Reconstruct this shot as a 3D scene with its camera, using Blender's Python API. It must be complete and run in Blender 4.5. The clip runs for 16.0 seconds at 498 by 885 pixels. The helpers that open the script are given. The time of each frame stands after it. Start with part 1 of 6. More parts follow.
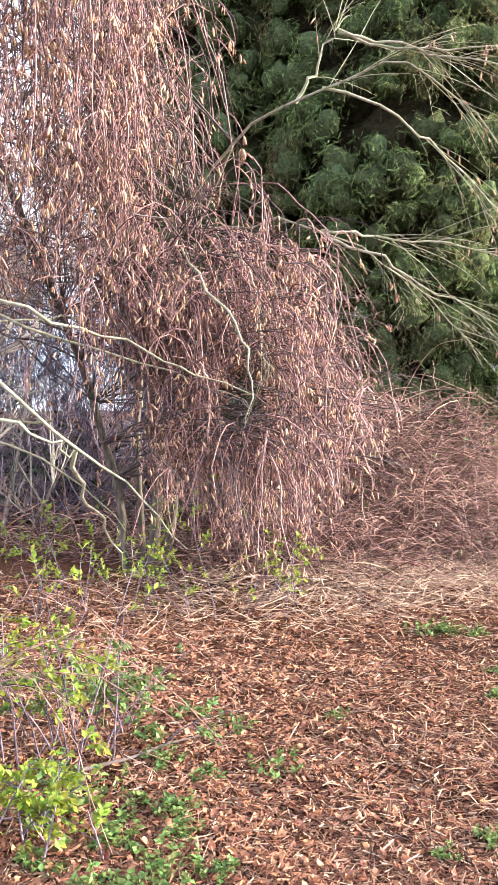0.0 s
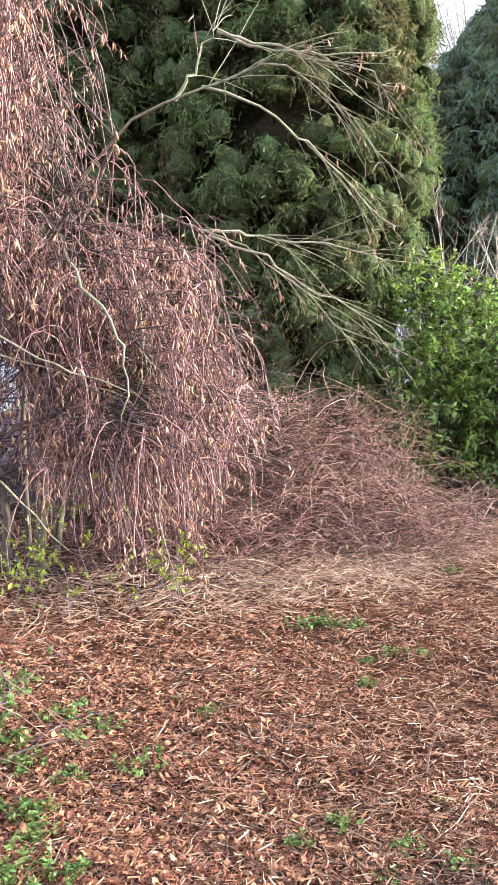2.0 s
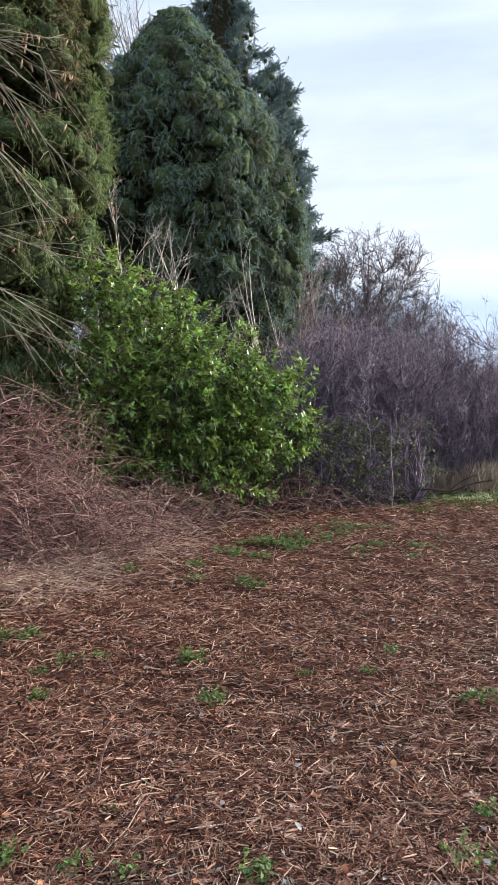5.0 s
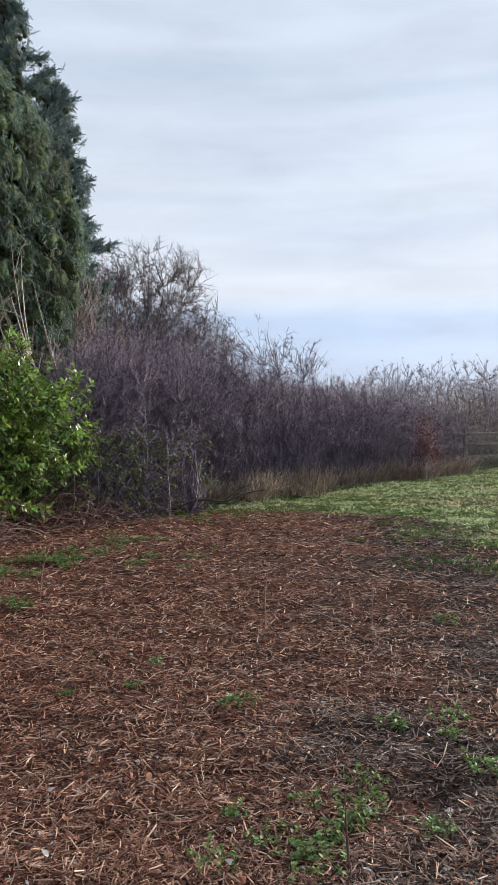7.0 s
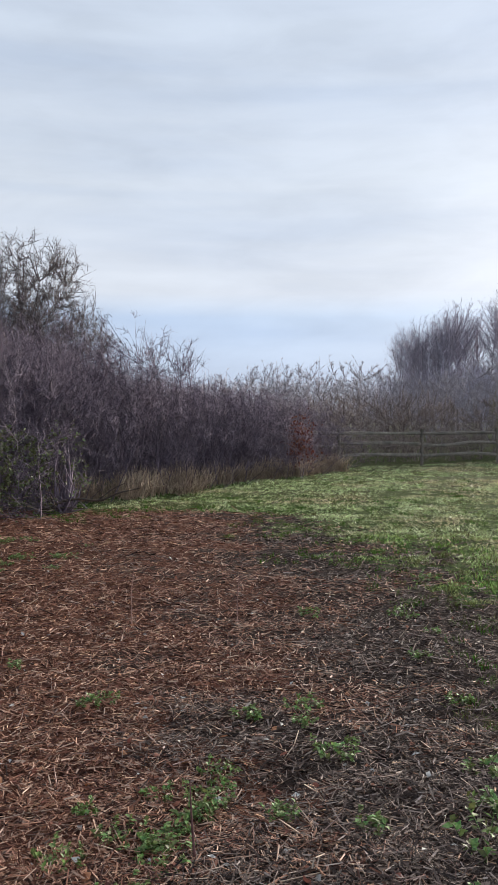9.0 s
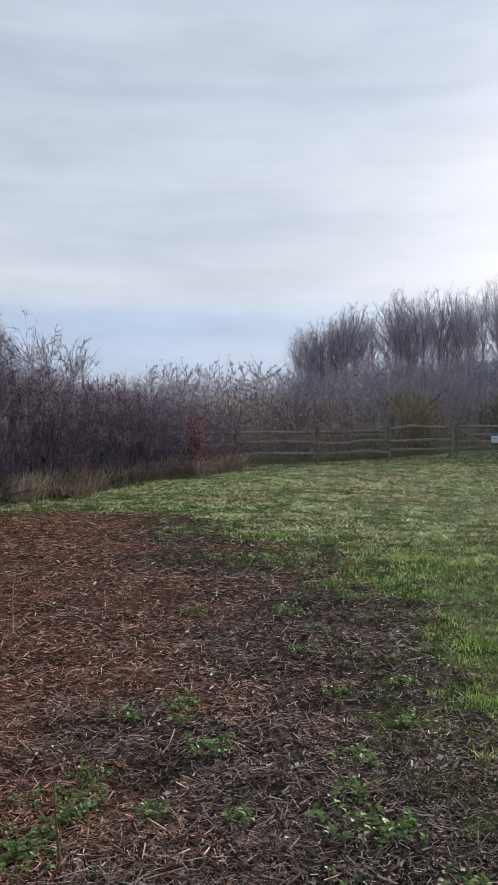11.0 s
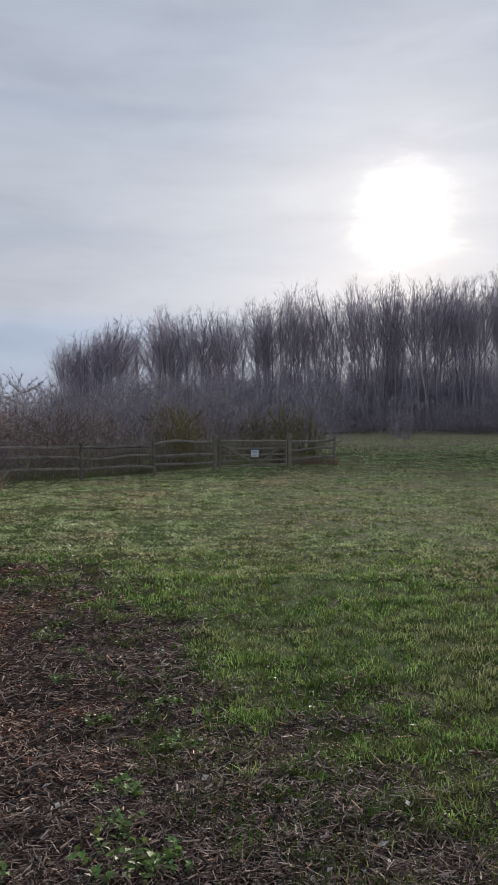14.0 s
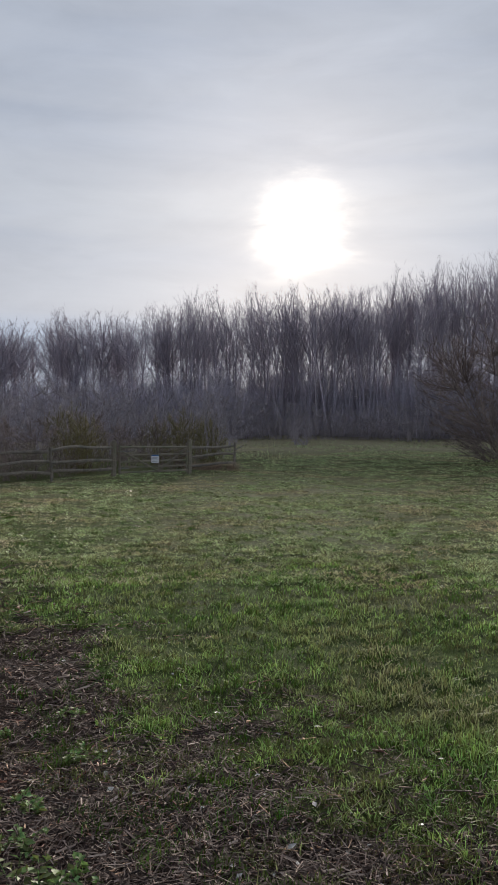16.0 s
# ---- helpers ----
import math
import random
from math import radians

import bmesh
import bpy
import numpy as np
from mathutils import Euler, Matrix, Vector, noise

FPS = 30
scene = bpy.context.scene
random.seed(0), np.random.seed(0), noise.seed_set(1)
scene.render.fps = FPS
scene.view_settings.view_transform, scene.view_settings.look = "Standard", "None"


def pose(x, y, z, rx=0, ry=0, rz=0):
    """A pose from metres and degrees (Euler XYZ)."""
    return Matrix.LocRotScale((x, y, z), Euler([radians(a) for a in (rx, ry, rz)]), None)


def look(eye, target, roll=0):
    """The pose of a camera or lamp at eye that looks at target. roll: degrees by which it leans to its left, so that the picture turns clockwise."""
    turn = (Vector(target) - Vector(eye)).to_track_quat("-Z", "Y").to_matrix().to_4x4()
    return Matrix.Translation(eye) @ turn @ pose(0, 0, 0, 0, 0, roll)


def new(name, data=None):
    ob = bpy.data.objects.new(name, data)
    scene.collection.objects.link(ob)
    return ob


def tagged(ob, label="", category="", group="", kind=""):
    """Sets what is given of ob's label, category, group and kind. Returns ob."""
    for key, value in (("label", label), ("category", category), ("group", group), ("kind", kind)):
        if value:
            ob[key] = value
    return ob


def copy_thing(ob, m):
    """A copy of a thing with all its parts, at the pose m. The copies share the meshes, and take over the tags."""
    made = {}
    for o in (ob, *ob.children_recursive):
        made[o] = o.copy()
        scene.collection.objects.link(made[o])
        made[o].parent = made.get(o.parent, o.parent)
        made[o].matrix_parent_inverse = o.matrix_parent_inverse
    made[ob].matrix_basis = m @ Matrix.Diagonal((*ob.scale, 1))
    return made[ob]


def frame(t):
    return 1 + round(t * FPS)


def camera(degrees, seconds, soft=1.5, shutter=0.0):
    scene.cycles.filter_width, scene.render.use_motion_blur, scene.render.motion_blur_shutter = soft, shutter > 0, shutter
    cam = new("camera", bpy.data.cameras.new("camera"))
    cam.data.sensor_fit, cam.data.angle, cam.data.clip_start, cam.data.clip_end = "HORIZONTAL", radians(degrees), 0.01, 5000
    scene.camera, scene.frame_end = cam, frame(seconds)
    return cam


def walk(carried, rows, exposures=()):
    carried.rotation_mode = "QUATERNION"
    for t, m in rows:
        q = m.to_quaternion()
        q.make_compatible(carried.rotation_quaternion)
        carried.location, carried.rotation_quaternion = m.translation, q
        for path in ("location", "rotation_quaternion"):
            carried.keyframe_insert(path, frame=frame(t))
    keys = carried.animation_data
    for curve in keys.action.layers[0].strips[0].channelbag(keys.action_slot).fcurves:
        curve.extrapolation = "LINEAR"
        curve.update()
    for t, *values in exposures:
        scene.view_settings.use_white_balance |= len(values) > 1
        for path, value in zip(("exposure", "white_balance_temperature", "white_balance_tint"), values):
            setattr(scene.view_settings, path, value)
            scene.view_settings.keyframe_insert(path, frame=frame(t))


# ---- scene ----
cam = camera(35.04, 16.0, 0.85)
PATH = [
    (0, (-0.106, -0.057, 1.604), -0.00, -2.40, 0.00),
    (0.5, (-0.057, -0.058, 1.601), -1.55, -2.31, -0.01),
    (1, (-0.000, -0.065, 1.601), -3.29, -2.40, 0.11),
    (1.5, (0.054, -0.070, 1.598), -4.44, -2.43, 0.23),
    (2, (0.109, -0.073, 1.587), -6.48, -2.40, 0.21),
    (2.5, (0.150, -0.075, 1.572), -8.74, -2.37, 0.17),
    (3, (0.165, -0.036, 1.563), -12.83, -2.49, 0.06),
    (3.5, (0.175, 0.028, 1.565), -18.10, -2.59, 0.00),
    (3.7, (0.177, 0.046, 1.565), -20.06, -2.60, 0.03),
    (5.8, (0.257, -0.008, 1.577), -35.59, -2.16, 0.20),
    (6, (0.263, -0.019, 1.579), -37.69, -2.07, 0.21),
    (6.5, (0.300, -0.046, 1.585), -41.47, -1.79, 0.36),
    (7, (0.330, -0.086, 1.591), -44.52, -1.66, 0.21),
    (7.5, (0.327, -0.129, 1.598), -47.37, -1.65, 0.13),
    (8, (0.346, -0.159, 1.596), -49.94, -1.69, -0.01),
    (8.5, (0.356, -0.191, 1.599), -51.54, -1.76, -0.11),
    (9, (0.371, -0.221, 1.596), -53.02, -1.77, -0.16),
    (9.5, (0.387, -0.253, 1.601), -55.43, -1.79, -0.25),
    (9.7, (0.399, -0.264, 1.601), -56.22, -1.85, -0.20),
    (11.8, (0.424, -0.400, 1.613), -63.93, -1.58, 0.04),
    (12, (0.445, -0.397, 1.607), -65.26, -1.53, 0.03),
    (12.5, (0.457, -0.379, 1.627), -68.56, -1.46, 0.14),
    (13, (0.480, -0.366, 1.629), -72.36, -1.19, 0.14),
    (13.5, (0.491, -0.355, 1.631), -74.94, -0.95, 0.05),
    (14, (0.501, -0.342, 1.628), -77.08, -0.76, -0.06),
    (14.5, (0.498, -0.331, 1.626), -79.38, -0.58, -0.18),
    (15, (0.504, -0.323, 1.625), -81.10, -0.45, -0.22),
    (15.5, (0.518, -0.315, 1.619), -82.69, -0.36, -0.28),
    (16, (0.513, -0.302, 1.620), -84.35, -0.30, -0.23),
]
EXPOSURES = [(0, 2.05, 6350, 10), (1.0, 2.0, 6350, 10), (2.0, 1.85, 6250, 10), (3.0, 1.42, 5950, 10), (3.7, 1.16, 5800, 10), (6, 0.55, 6250, 10),
             (9, 0.32, 6250, 10), (12, 0.03, 6250, 12), (14, -0.22, 6300, 12), (16, -0.28, 6350, 12)]
walk(cam, [(t, pose(*eye, 90 + pitch, roll, yaw)) for t, eye, yaw, pitch, roll in PATH], EXPOSURES)

# ---- sky and sun ----
SUN_HEADING, SUN_HEIGHT = 88.2, 14.5
sun_way = Vector((math.sin(radians(SUN_HEADING)) * math.cos(radians(SUN_HEIGHT)),
                  math.cos(radians(SUN_HEADING)) * math.cos(radians(SUN_HEIGHT)), math.sin(radians(SUN_HEIGHT))))


def node(tree, kind, **values):
    n = tree.nodes.new(kind)
    for key, value in values.items():
        n.inputs[key.replace("_", " ")].default_value = value
    return n


def maths(tree, op, a, b=None, c=None, clamp=False):
    n = tree.nodes.new("ShaderNodeMath")
    n.operation, n.use_clamp = op, clamp
    for i, v in enumerate((a, b, c)):
        if v is None:
            continue
        if isinstance(v, (int, float)):
            n.inputs[i].default_value = v
        else:
            tree.links.new(v, n.inputs[i])
    return n.outputs[0]


def mixed(tree, fac, a, b, blend="MIX"):
    n = tree.nodes.new("ShaderNodeMix")
    n.data_type, n.blend_type = "RGBA", blend
    for i, v in ((0, fac), (6, a), (7, b)):
        if isinstance(v, (int, float)):
            n.inputs[i].default_value = v
        elif isinstance(v, tuple):
            n.inputs[i].default_value = (*v[:3], 1)
        else:
            tree.links.new(v, n.inputs[i])
    return n.outputs[2]


def ramp(tree, fac, stops):
    n = tree.nodes.new("ShaderNodeValToRGB")
    while len(n.color_ramp.elements) < len(stops):
        n.color_ramp.elements.new(0.5)
    for e, (p, col) in zip(n.color_ramp.elements, stops):
        e.position = p
        e.color = (*col, 1) if isinstance(col, tuple) else (col, col, col, 1)
    tree.links.new(fac, n.inputs[0])
    return n.outputs[0]


world = bpy.data.worlds.new("winter_sky")
scene.world = world
world.use_nodes = True
wt = world.node_tree
wt.nodes.clear()
coord = wt.nodes.new("ShaderNodeTexCoord").outputs["Generated"]
clear_sky = wt.nodes.new("ShaderNodeTexSky")
clear_sky.sky_type, clear_sky.sun_disc = "NISHITA", False
clear_sky.sun_elevation, clear_sky.sun_rotation = radians(SUN_HEIGHT), radians(SUN_HEADING)
split = wt.nodes.new("ShaderNodeSeparateXYZ")
wt.links.new(coord, split.inputs[0])
height = maths(wt, "MAXIMUM", split.outputs["Z"], 0.0)
cloud = ramp(wt, height, [(0.0, (0.60, 0.65, 0.74)), (0.05, (0.52, 0.60, 0.75)), (0.125, (0.50, 0.59, 0.735)), (0.155, (0.655, 0.68, 0.73)),
                          (0.27, (0.635, 0.675, 0.725)), (0.42, (0.565, 0.62, 0.695)), (1.0, (0.50, 0.57, 0.67))])
wisp_map = node(wt, "ShaderNodeMapping", Rotation=(radians(7), radians(-5), 0), Scale=(1.0, 1.0, 13.0))
wt.links.new(coord, wisp_map.inputs[0])
wisp = node(wt, "ShaderNodeTexNoise", Scale=1.5, Detail=4.0, Roughness=0.48, Distortion=0.12)
wt.links.new(wisp_map.outputs[0], wisp.inputs["Vector"])
wisp_tone = ramp(wt, wisp.outputs[0], [(0.3, (0.875, 0.90, 0.945)), (0.5, (0.985, 0.985, 0.99)), (0.7, (1.06, 1.055, 1.045))])
puff_map = node(wt, "ShaderNodeMapping", Rotation=(radians(-12), 0, 0), Scale=(2.2, 2.2, 8.0))
wt.links.new(coord, puff_map.inputs[0])
puff = node(wt, "ShaderNodeTexNoise", Scale=2.6, Detail=6.0, Roughness=0.56, Distortion=0.35)
wt.links.new(puff_map.outputs[0], puff.inputs["Vector"])
puff_tone = ramp(wt, puff.outputs[0], [(0.34, 0.93), (0.5, 0.99), (0.66, 1.04)])
cloud = mixed(wt, 1.0, mixed(wt, 1.0, cloud, wisp_tone, "MULTIPLY"), puff_tone, "MULTIPLY")
sky_part = mixed(wt, 1.0, clear_sky.outputs[0], (0.05, 0.055, 0.065), "MULTIPLY")
sky_all = mixed(wt, 0.86, sky_part, cloud)
dot = wt.nodes.new("ShaderNodeVectorMath")
dot.operation = "DOT_PRODUCT"
stir = wt.nodes.new("ShaderNodeVectorMath")
stir.operation = "MULTIPLY_ADD"
wt.links.new(puff.outputs["Color"], stir.inputs[0])
stir.inputs[1].default_value = (0.12, 0.12, 0.12)
wt.links.new(coord, stir.inputs[2])
level = wt.nodes.new("ShaderNodeVectorMath")
level.inputs[1].default_value = (-0.06, -0.06, -0.06)
wt.links.new(stir.outputs[0], level.inputs[0])
straight_on = wt.nodes.new("ShaderNodeVectorMath")
straight_on.operation = "NORMALIZE"
wt.links.new(level.outputs[0], straight_on.inputs[0])
wt.links.new(straight_on.outputs[0], dot.inputs[0])
dot.inputs[1].default_value = sun_way
near_sun = maths(wt, "MAXIMUM", dot.outputs["Value"], 0.0)
rag = maths(wt, "MULTIPLY_ADD", puff.outputs[0], 3.2, -0.85, clamp=True)
core = maths(wt, "MULTIPLY", maths(wt, "MULTIPLY", maths(wt, "POWER", near_sun, 1300.0), 3.0), rag)
halo = maths(wt, "MULTIPLY", maths(wt, "POWER", near_sun, 70.0), 0.20)
veil = maths(wt, "MULTIPLY", maths(wt, "POWER", near_sun, 14.0), 0.12)
glow = mixed(wt, 1.0, mixed(wt, 1.0, (1.0, 0.98, 0.97), veil, "MULTIPLY"), mixed(wt, 1.0, mixed(wt, 1.0, (1.0, 0.86, 0.66), core, "MULTIPLY"), mixed(wt, 1.0, (1.0, 0.80, 0.62), halo, "MULTIPLY"), "ADD"), "ADD")
background = node(wt, "ShaderNodeBackground", Strength=1.0)
wt.links.new(mixed(wt, 1.0, sky_all, glow, "ADD"), background.inputs[0])
wt.links.new(background.outputs[0], wt.nodes.new("ShaderNodeOutputWorld").inputs[0])

sun = new("sun", bpy.data.lights.new("sun", "SUN"))
sun.data.energy, sun.data.angle, sun.data.color = 5.0, radians(6), (1.0, 0.89, 0.75)
sun.matrix_world = look(tuple(sun_way * 60), (0, 0, 0))


# ---- materials ----
def material(name, dark, light, grain=20.0, rough=0.8, bump=0.3, vary=0.35, hue=0.03, gloss=0.3, leaf=0.0, third=None, patch=1.2, stretch=(1, 1, 1), amount=0.004):
    """Two tones by a fine grain, a third one in patches, each loose piece a little different; leaf: light let through."""
    m = bpy.data.materials.new(name)
    m.use_nodes = True
    t = m.node_tree
    out, bsdf = t.nodes["Material Output"], t.nodes["Principled BSDF"]
    place = t.nodes.new("ShaderNodeTexCoord").outputs["Object"]
    squeeze = node(t, "ShaderNodeMapping", Scale=stretch)
    t.links.new(place, squeeze.inputs[0])
    fine = node(t, "ShaderNodeTexNoise", Scale=grain, Detail=4.0, Roughness=0.65)
    t.links.new(squeeze.outputs[0], fine.inputs["Vector"])
    col = mixed(t, ramp(t, fine.outputs[0], [(0.32, 0.0), (0.68, 1.0)]), dark, light)
    if third:
        wide = node(t, "ShaderNodeTexNoise", Scale=patch, Detail=3.0, Roughness=0.6)
        t.links.new(place, wide.inputs["Vector"])
        col = mixed(t, ramp(t, wide.outputs[0], [(0.48, 0.0), (0.62, 0.8)]), col, third)
    geo = t.nodes.new("ShaderNodeNewGeometry")
    info = t.nodes.new("ShaderNodeObjectInfo")
    luck = maths(t, "FRACT", maths(t, "ADD", geo.outputs["Random Per Island"], info.outputs["Random"]))
    tone = t.nodes.new("ShaderNodeHueSaturation")
    t.links.new(maths(t, "MULTIPLY_ADD", luck, 2 * hue, 0.5 - hue), tone.inputs["Hue"])
    t.links.new(maths(t, "MULTIPLY_ADD", luck, 2 * vary, 1 - vary), tone.inputs["Value"])
    t.links.new(col, tone.inputs["Color"])
    t.links.new(tone.outputs[0], bsdf.inputs["Base Color"])
    bsdf.inputs["Roughness"].default_value = rough
    bsdf.inputs["Specular IOR Level"].default_value = gloss
    if bump:
        b = node(t, "ShaderNodeBump", Strength=bump, Distance=amount)
        t.links.new(fine.outputs[0], b.inputs["Height"])
        t.links.new(b.outputs[0], bsdf.inputs["Normal"])
    if leaf:
        thin = t.nodes.new("ShaderNodeBsdfTranslucent")
        t.links.new(tone.outputs[0], thin.inputs[0])
        both = node(t, "ShaderNodeMixShader", Fac=leaf)
        t.links.new(bsdf.outputs[0], both.inputs[1])
        t.links.new(thin.outputs[0], both.inputs[2])
        t.links.new(both.outputs[0], out.inputs[0])
    return m


M = {
    "twig_purple": material("purple_brown_twigs", (0.060, 0.028, 0.034), (0.40, 0.225, 0.225), 30, 0.5, 0.2, 0.9, 0.025),
    "catkin": material("pinkish_ochre_catkins", (0.28, 0.15, 0.11), (0.60, 0.38, 0.27), 120, 0.85, 0.4, 0.45, 0.03),
    "limb_grey": material("lichened_grey_bark", (0.24, 0.21, 0.15), (0.58, 0.55, 0.43), 22, 0.9, 0.6, 0.3, 0.02, third=(0.38, 0.41, 0.25), patch=6),
    # crown core: dead brown, darkened to stand for shade between the sprays
    "dark_core": material("dark_brown_crown_core", (0.035, 0.034, 0.022), (0.10, 0.085, 0.05), 14, 0.95, 0.9, 0.2, 0.01, gloss=0.0, amount=0.08),
    "trunk": material("grey_brown_bark", (0.06, 0.047, 0.04), (0.22, 0.185, 0.15), 26, 0.95, 0.9, 0.1, 0.01, third=(0.11, 0.11, 0.075), patch=4, stretch=(1, 1, 0.3), amount=0.012),
    "bramble": material("dry_bramble_stems", (0.085, 0.038, 0.038), (0.42, 0.245, 0.21), 14, 0.7, 0.2, 0.8, 0.02),
    "bramble_leaf": material("dull_bramble_leaves", (0.07, 0.095, 0.04), (0.23, 0.24, 0.11), 30, 0.5, 0.2, 0.6, 0.05, leaf=0.2),
    "straw": material("pale_straw", (0.34, 0.22, 0.165), (0.66, 0.48, 0.38), 18, 0.75, 0.2, 0.4, 0.02),
    "stick": material("chopped_stalks", (0.15, 0.060, 0.040), (0.58, 0.335, 0.24), 9, 0.7, 0.2, 0.85, 0.025, gloss=0.3),
    "chip": material("dark_wood_chips", (0.026, 0.019, 0.016), (0.20, 0.145, 0.12), 9, 0.8, 0.2, 0.85, 0.02, gloss=0.15),
    "dead_leaf": material("russet_fallen_leaves", (0.27, 0.095, 0.055), (0.57, 0.28, 0.18), 14, 0.75, 0.3, 0.5, 0.018, leaf=0.15),
    "weed": material("fresh_green_weeds", (0.05, 0.105, 0.028), (0.27, 0.34, 0.11), 60, 0.55, 0.2, 0.6, 0.045, leaf=0.3),
    "yellow_leaf": material("yellow_green_leaves", (0.16, 0.24, 0.03), (0.40, 0.44, 0.07), 40, 0.45, 0.2, 0.35, 0.04, leaf=0.35),
    "laurel": material("glossy_laurel_leaves", (0.040, 0.105, 0.030), (0.42, 0.52, 0.14), 24, 0.33, 0.15, 0.9, 0.035, gloss=0.9, leaf=0.3, third=(0.32, 0.43, 0.08), patch=1.6),
    "conifer_a": material("green_cypress_sprays", (0.075, 0.115, 0.045), (0.29, 0.36, 0.13), 16, 0.65, 0.2, 0.8, 0.03, leaf=0.3, third=(0.19, 0.13, 0.075), patch=0.8),
    "conifer_b": material("blue_green_cypress_sprays", (0.12, 0.185, 0.15), (0.32, 0.42, 0.33), 16, 0.7, 0.2, 0.55, 0.03, leaf=0.2, third=(0.12, 0.11, 0.08), patch=0.8),
    "conifer_c": material("dark_blue_cypress_sprays", (0.10, 0.15, 0.15), (0.22, 0.29, 0.27), 16, 0.7, 0.2, 0.4, 0.03, leaf=0.15),
    "hedge": material("dark_blackthorn_twigs", (0.080, 0.063, 0.088), (0.26, 0.205, 0.255), 12, 0.8, 0.2, 0.45, 0.02),
    # darker copy of the spray green, painting the shade inside each clump
    "conifer_in": material("shade_toned_clump_core", (0.05, 0.066, 0.034), (0.15, 0.185, 0.09), 22, 0.95, 0.9, 0.3, 0.02, gloss=0.0, amount=0.06),
    "bare_bark": material("grey_brown_bare_branches", (0.07, 0.056, 0.058), (0.20, 0.165, 0.165), 12, 0.85, 0.2, 0.35, 0.02),
    "wet_bark": material("dark_wet_bark", (0.030, 0.022, 0.018), (0.12, 0.088, 0.065), 18, 0.6, 0.6, 0.1, 0.01, amount=0.01),
    "pale_twig": material("grey_bare_twigs", (0.20, 0.17, 0.15), (0.44, 0.39, 0.34), 12, 0.8, 0.2, 0.35, 0.02),
    "scrub": material("brown_scrub_twigs", (0.13, 0.098, 0.092), (0.31, 0.245, 0.22), 10, 0.85, 0.2, 0.35, 0.02),
    # distant twigs: the haze over them is painted in as paler grey
    "far_scrub": material("haze_paled_scrub_twigs", (0.27, 0.235, 0.255), (0.46, 0.41, 0.43), 6, 0.9, 0.2, 0.25, 0.02),
    # brushwood at the far wood: distance haze painted in as pale lavender
    "understorey": material("haze_paled_brushwood", (0.48, 0.45, 0.52), (0.68, 0.64, 0.71), 4, 1.0, 0.0, 0.3, 0.02, gloss=0.0, leaf=0.5),
    "willow": material("olive_willow_twigs", (0.10, 0.085, 0.035), (0.25, 0.21, 0.10), 10, 0.85, 0.2, 0.35, 0.02),
    # far bark, paled and tinted lilac to carry the haze before the wood
    "wood_tree": material("haze_paled_woodland_bark", (0.27, 0.24, 0.285), (0.51, 0.46, 0.52), 6, 0.9, 0.3, 0.25, 0.02),
    "dark_green": material("dull_evergreen_leaves", (0.018, 0.032, 0.018), (0.05, 0.07, 0.035), 10, 0.6, 0.2, 0.5, 0.03, leaf=0.15),
    "red_leaf": material("russet_beech_leaves", (0.12, 0.035, 0.022), (0.27, 0.085, 0.05), 20, 0.7, 0.2, 0.4, 0.02, leaf=0.3),
    "tan_grass": material("bleached_long_grass", (0.24, 0.17, 0.12), (0.55, 0.42, 0.31), 10, 0.8, 0.1, 0.5, 0.02, leaf=0.2),
    "grass": material("meadow_grass_blades", (0.085, 0.165, 0.030), (0.40, 0.52, 0.15), 3, 0.55, 0.0, 0.8, 0.035, gloss=0.2, leaf=0.35, third=(0.33, 0.31, 0.15), patch=0.5),
    "sward": material("bleached_damp_sward", (0.17, 0.225, 0.085), (0.54, 0.60, 0.30), 2, 0.5, 0.0, 0.8, 0.03, gloss=0.45, leaf=0.35, third=(0.44, 0.36, 0.22), patch=0.35),
    "tussock": material("coarse_tussock_blades", (0.030, 0.075, 0.012), (0.12, 0.205, 0.035), 2, 0.8, 0.0, 0.6, 0.035, gloss=0.05, leaf=0.3, third=(0.17, 0.15, 0.07), patch=0.8),
    "rail": material("weathered_cleft_chestnut", (0.13, 0.11, 0.092), (0.34, 0.295, 0.25), 9, 0.85, 0.7, 0.2, 0.01, stretch=(0.3, 3, 3), amount=0.01, third=(0.13, 0.12, 0.10), patch=2),
    "gate": material("silvered_gate_timber", (0.14, 0.115, 0.09), (0.30, 0.26, 0.21), 12, 0.8, 0.5, 0.15, 0.01, stretch=(0.3, 2, 2), third=(0.15, 0.16, 0.10), patch=2),
    "iron": material("galvanised_iron", (0.16, 0.16, 0.16), (0.30, 0.30, 0.30), 40, 0.45, 0.2, 0.1, 0.0),
    "sign_white": material("white_notice_sheet", (0.70, 0.72, 0.75), (0.80, 0.81, 0.83), 8, 0.45, 0.05, 0.02, 0.0),
    "sign_blue": material("blue_notice_print", (0.03, 0.10, 0.32), (0.05, 0.15, 0.42), 20, 0.45, 0.05, 0.02, 0.0),
    "sign_grey": material("grey_notice_print", (0.28, 0.29, 0.33), (0.36, 0.37, 0.40), 20, 0.5, 0.05, 0.02, 0.0),
    "flint": material("pale_flint_stones", (0.30, 0.28, 0.25), (0.62, 0.60, 0.56), 30, 0.5, 0.3, 0.3, 0.01),
}


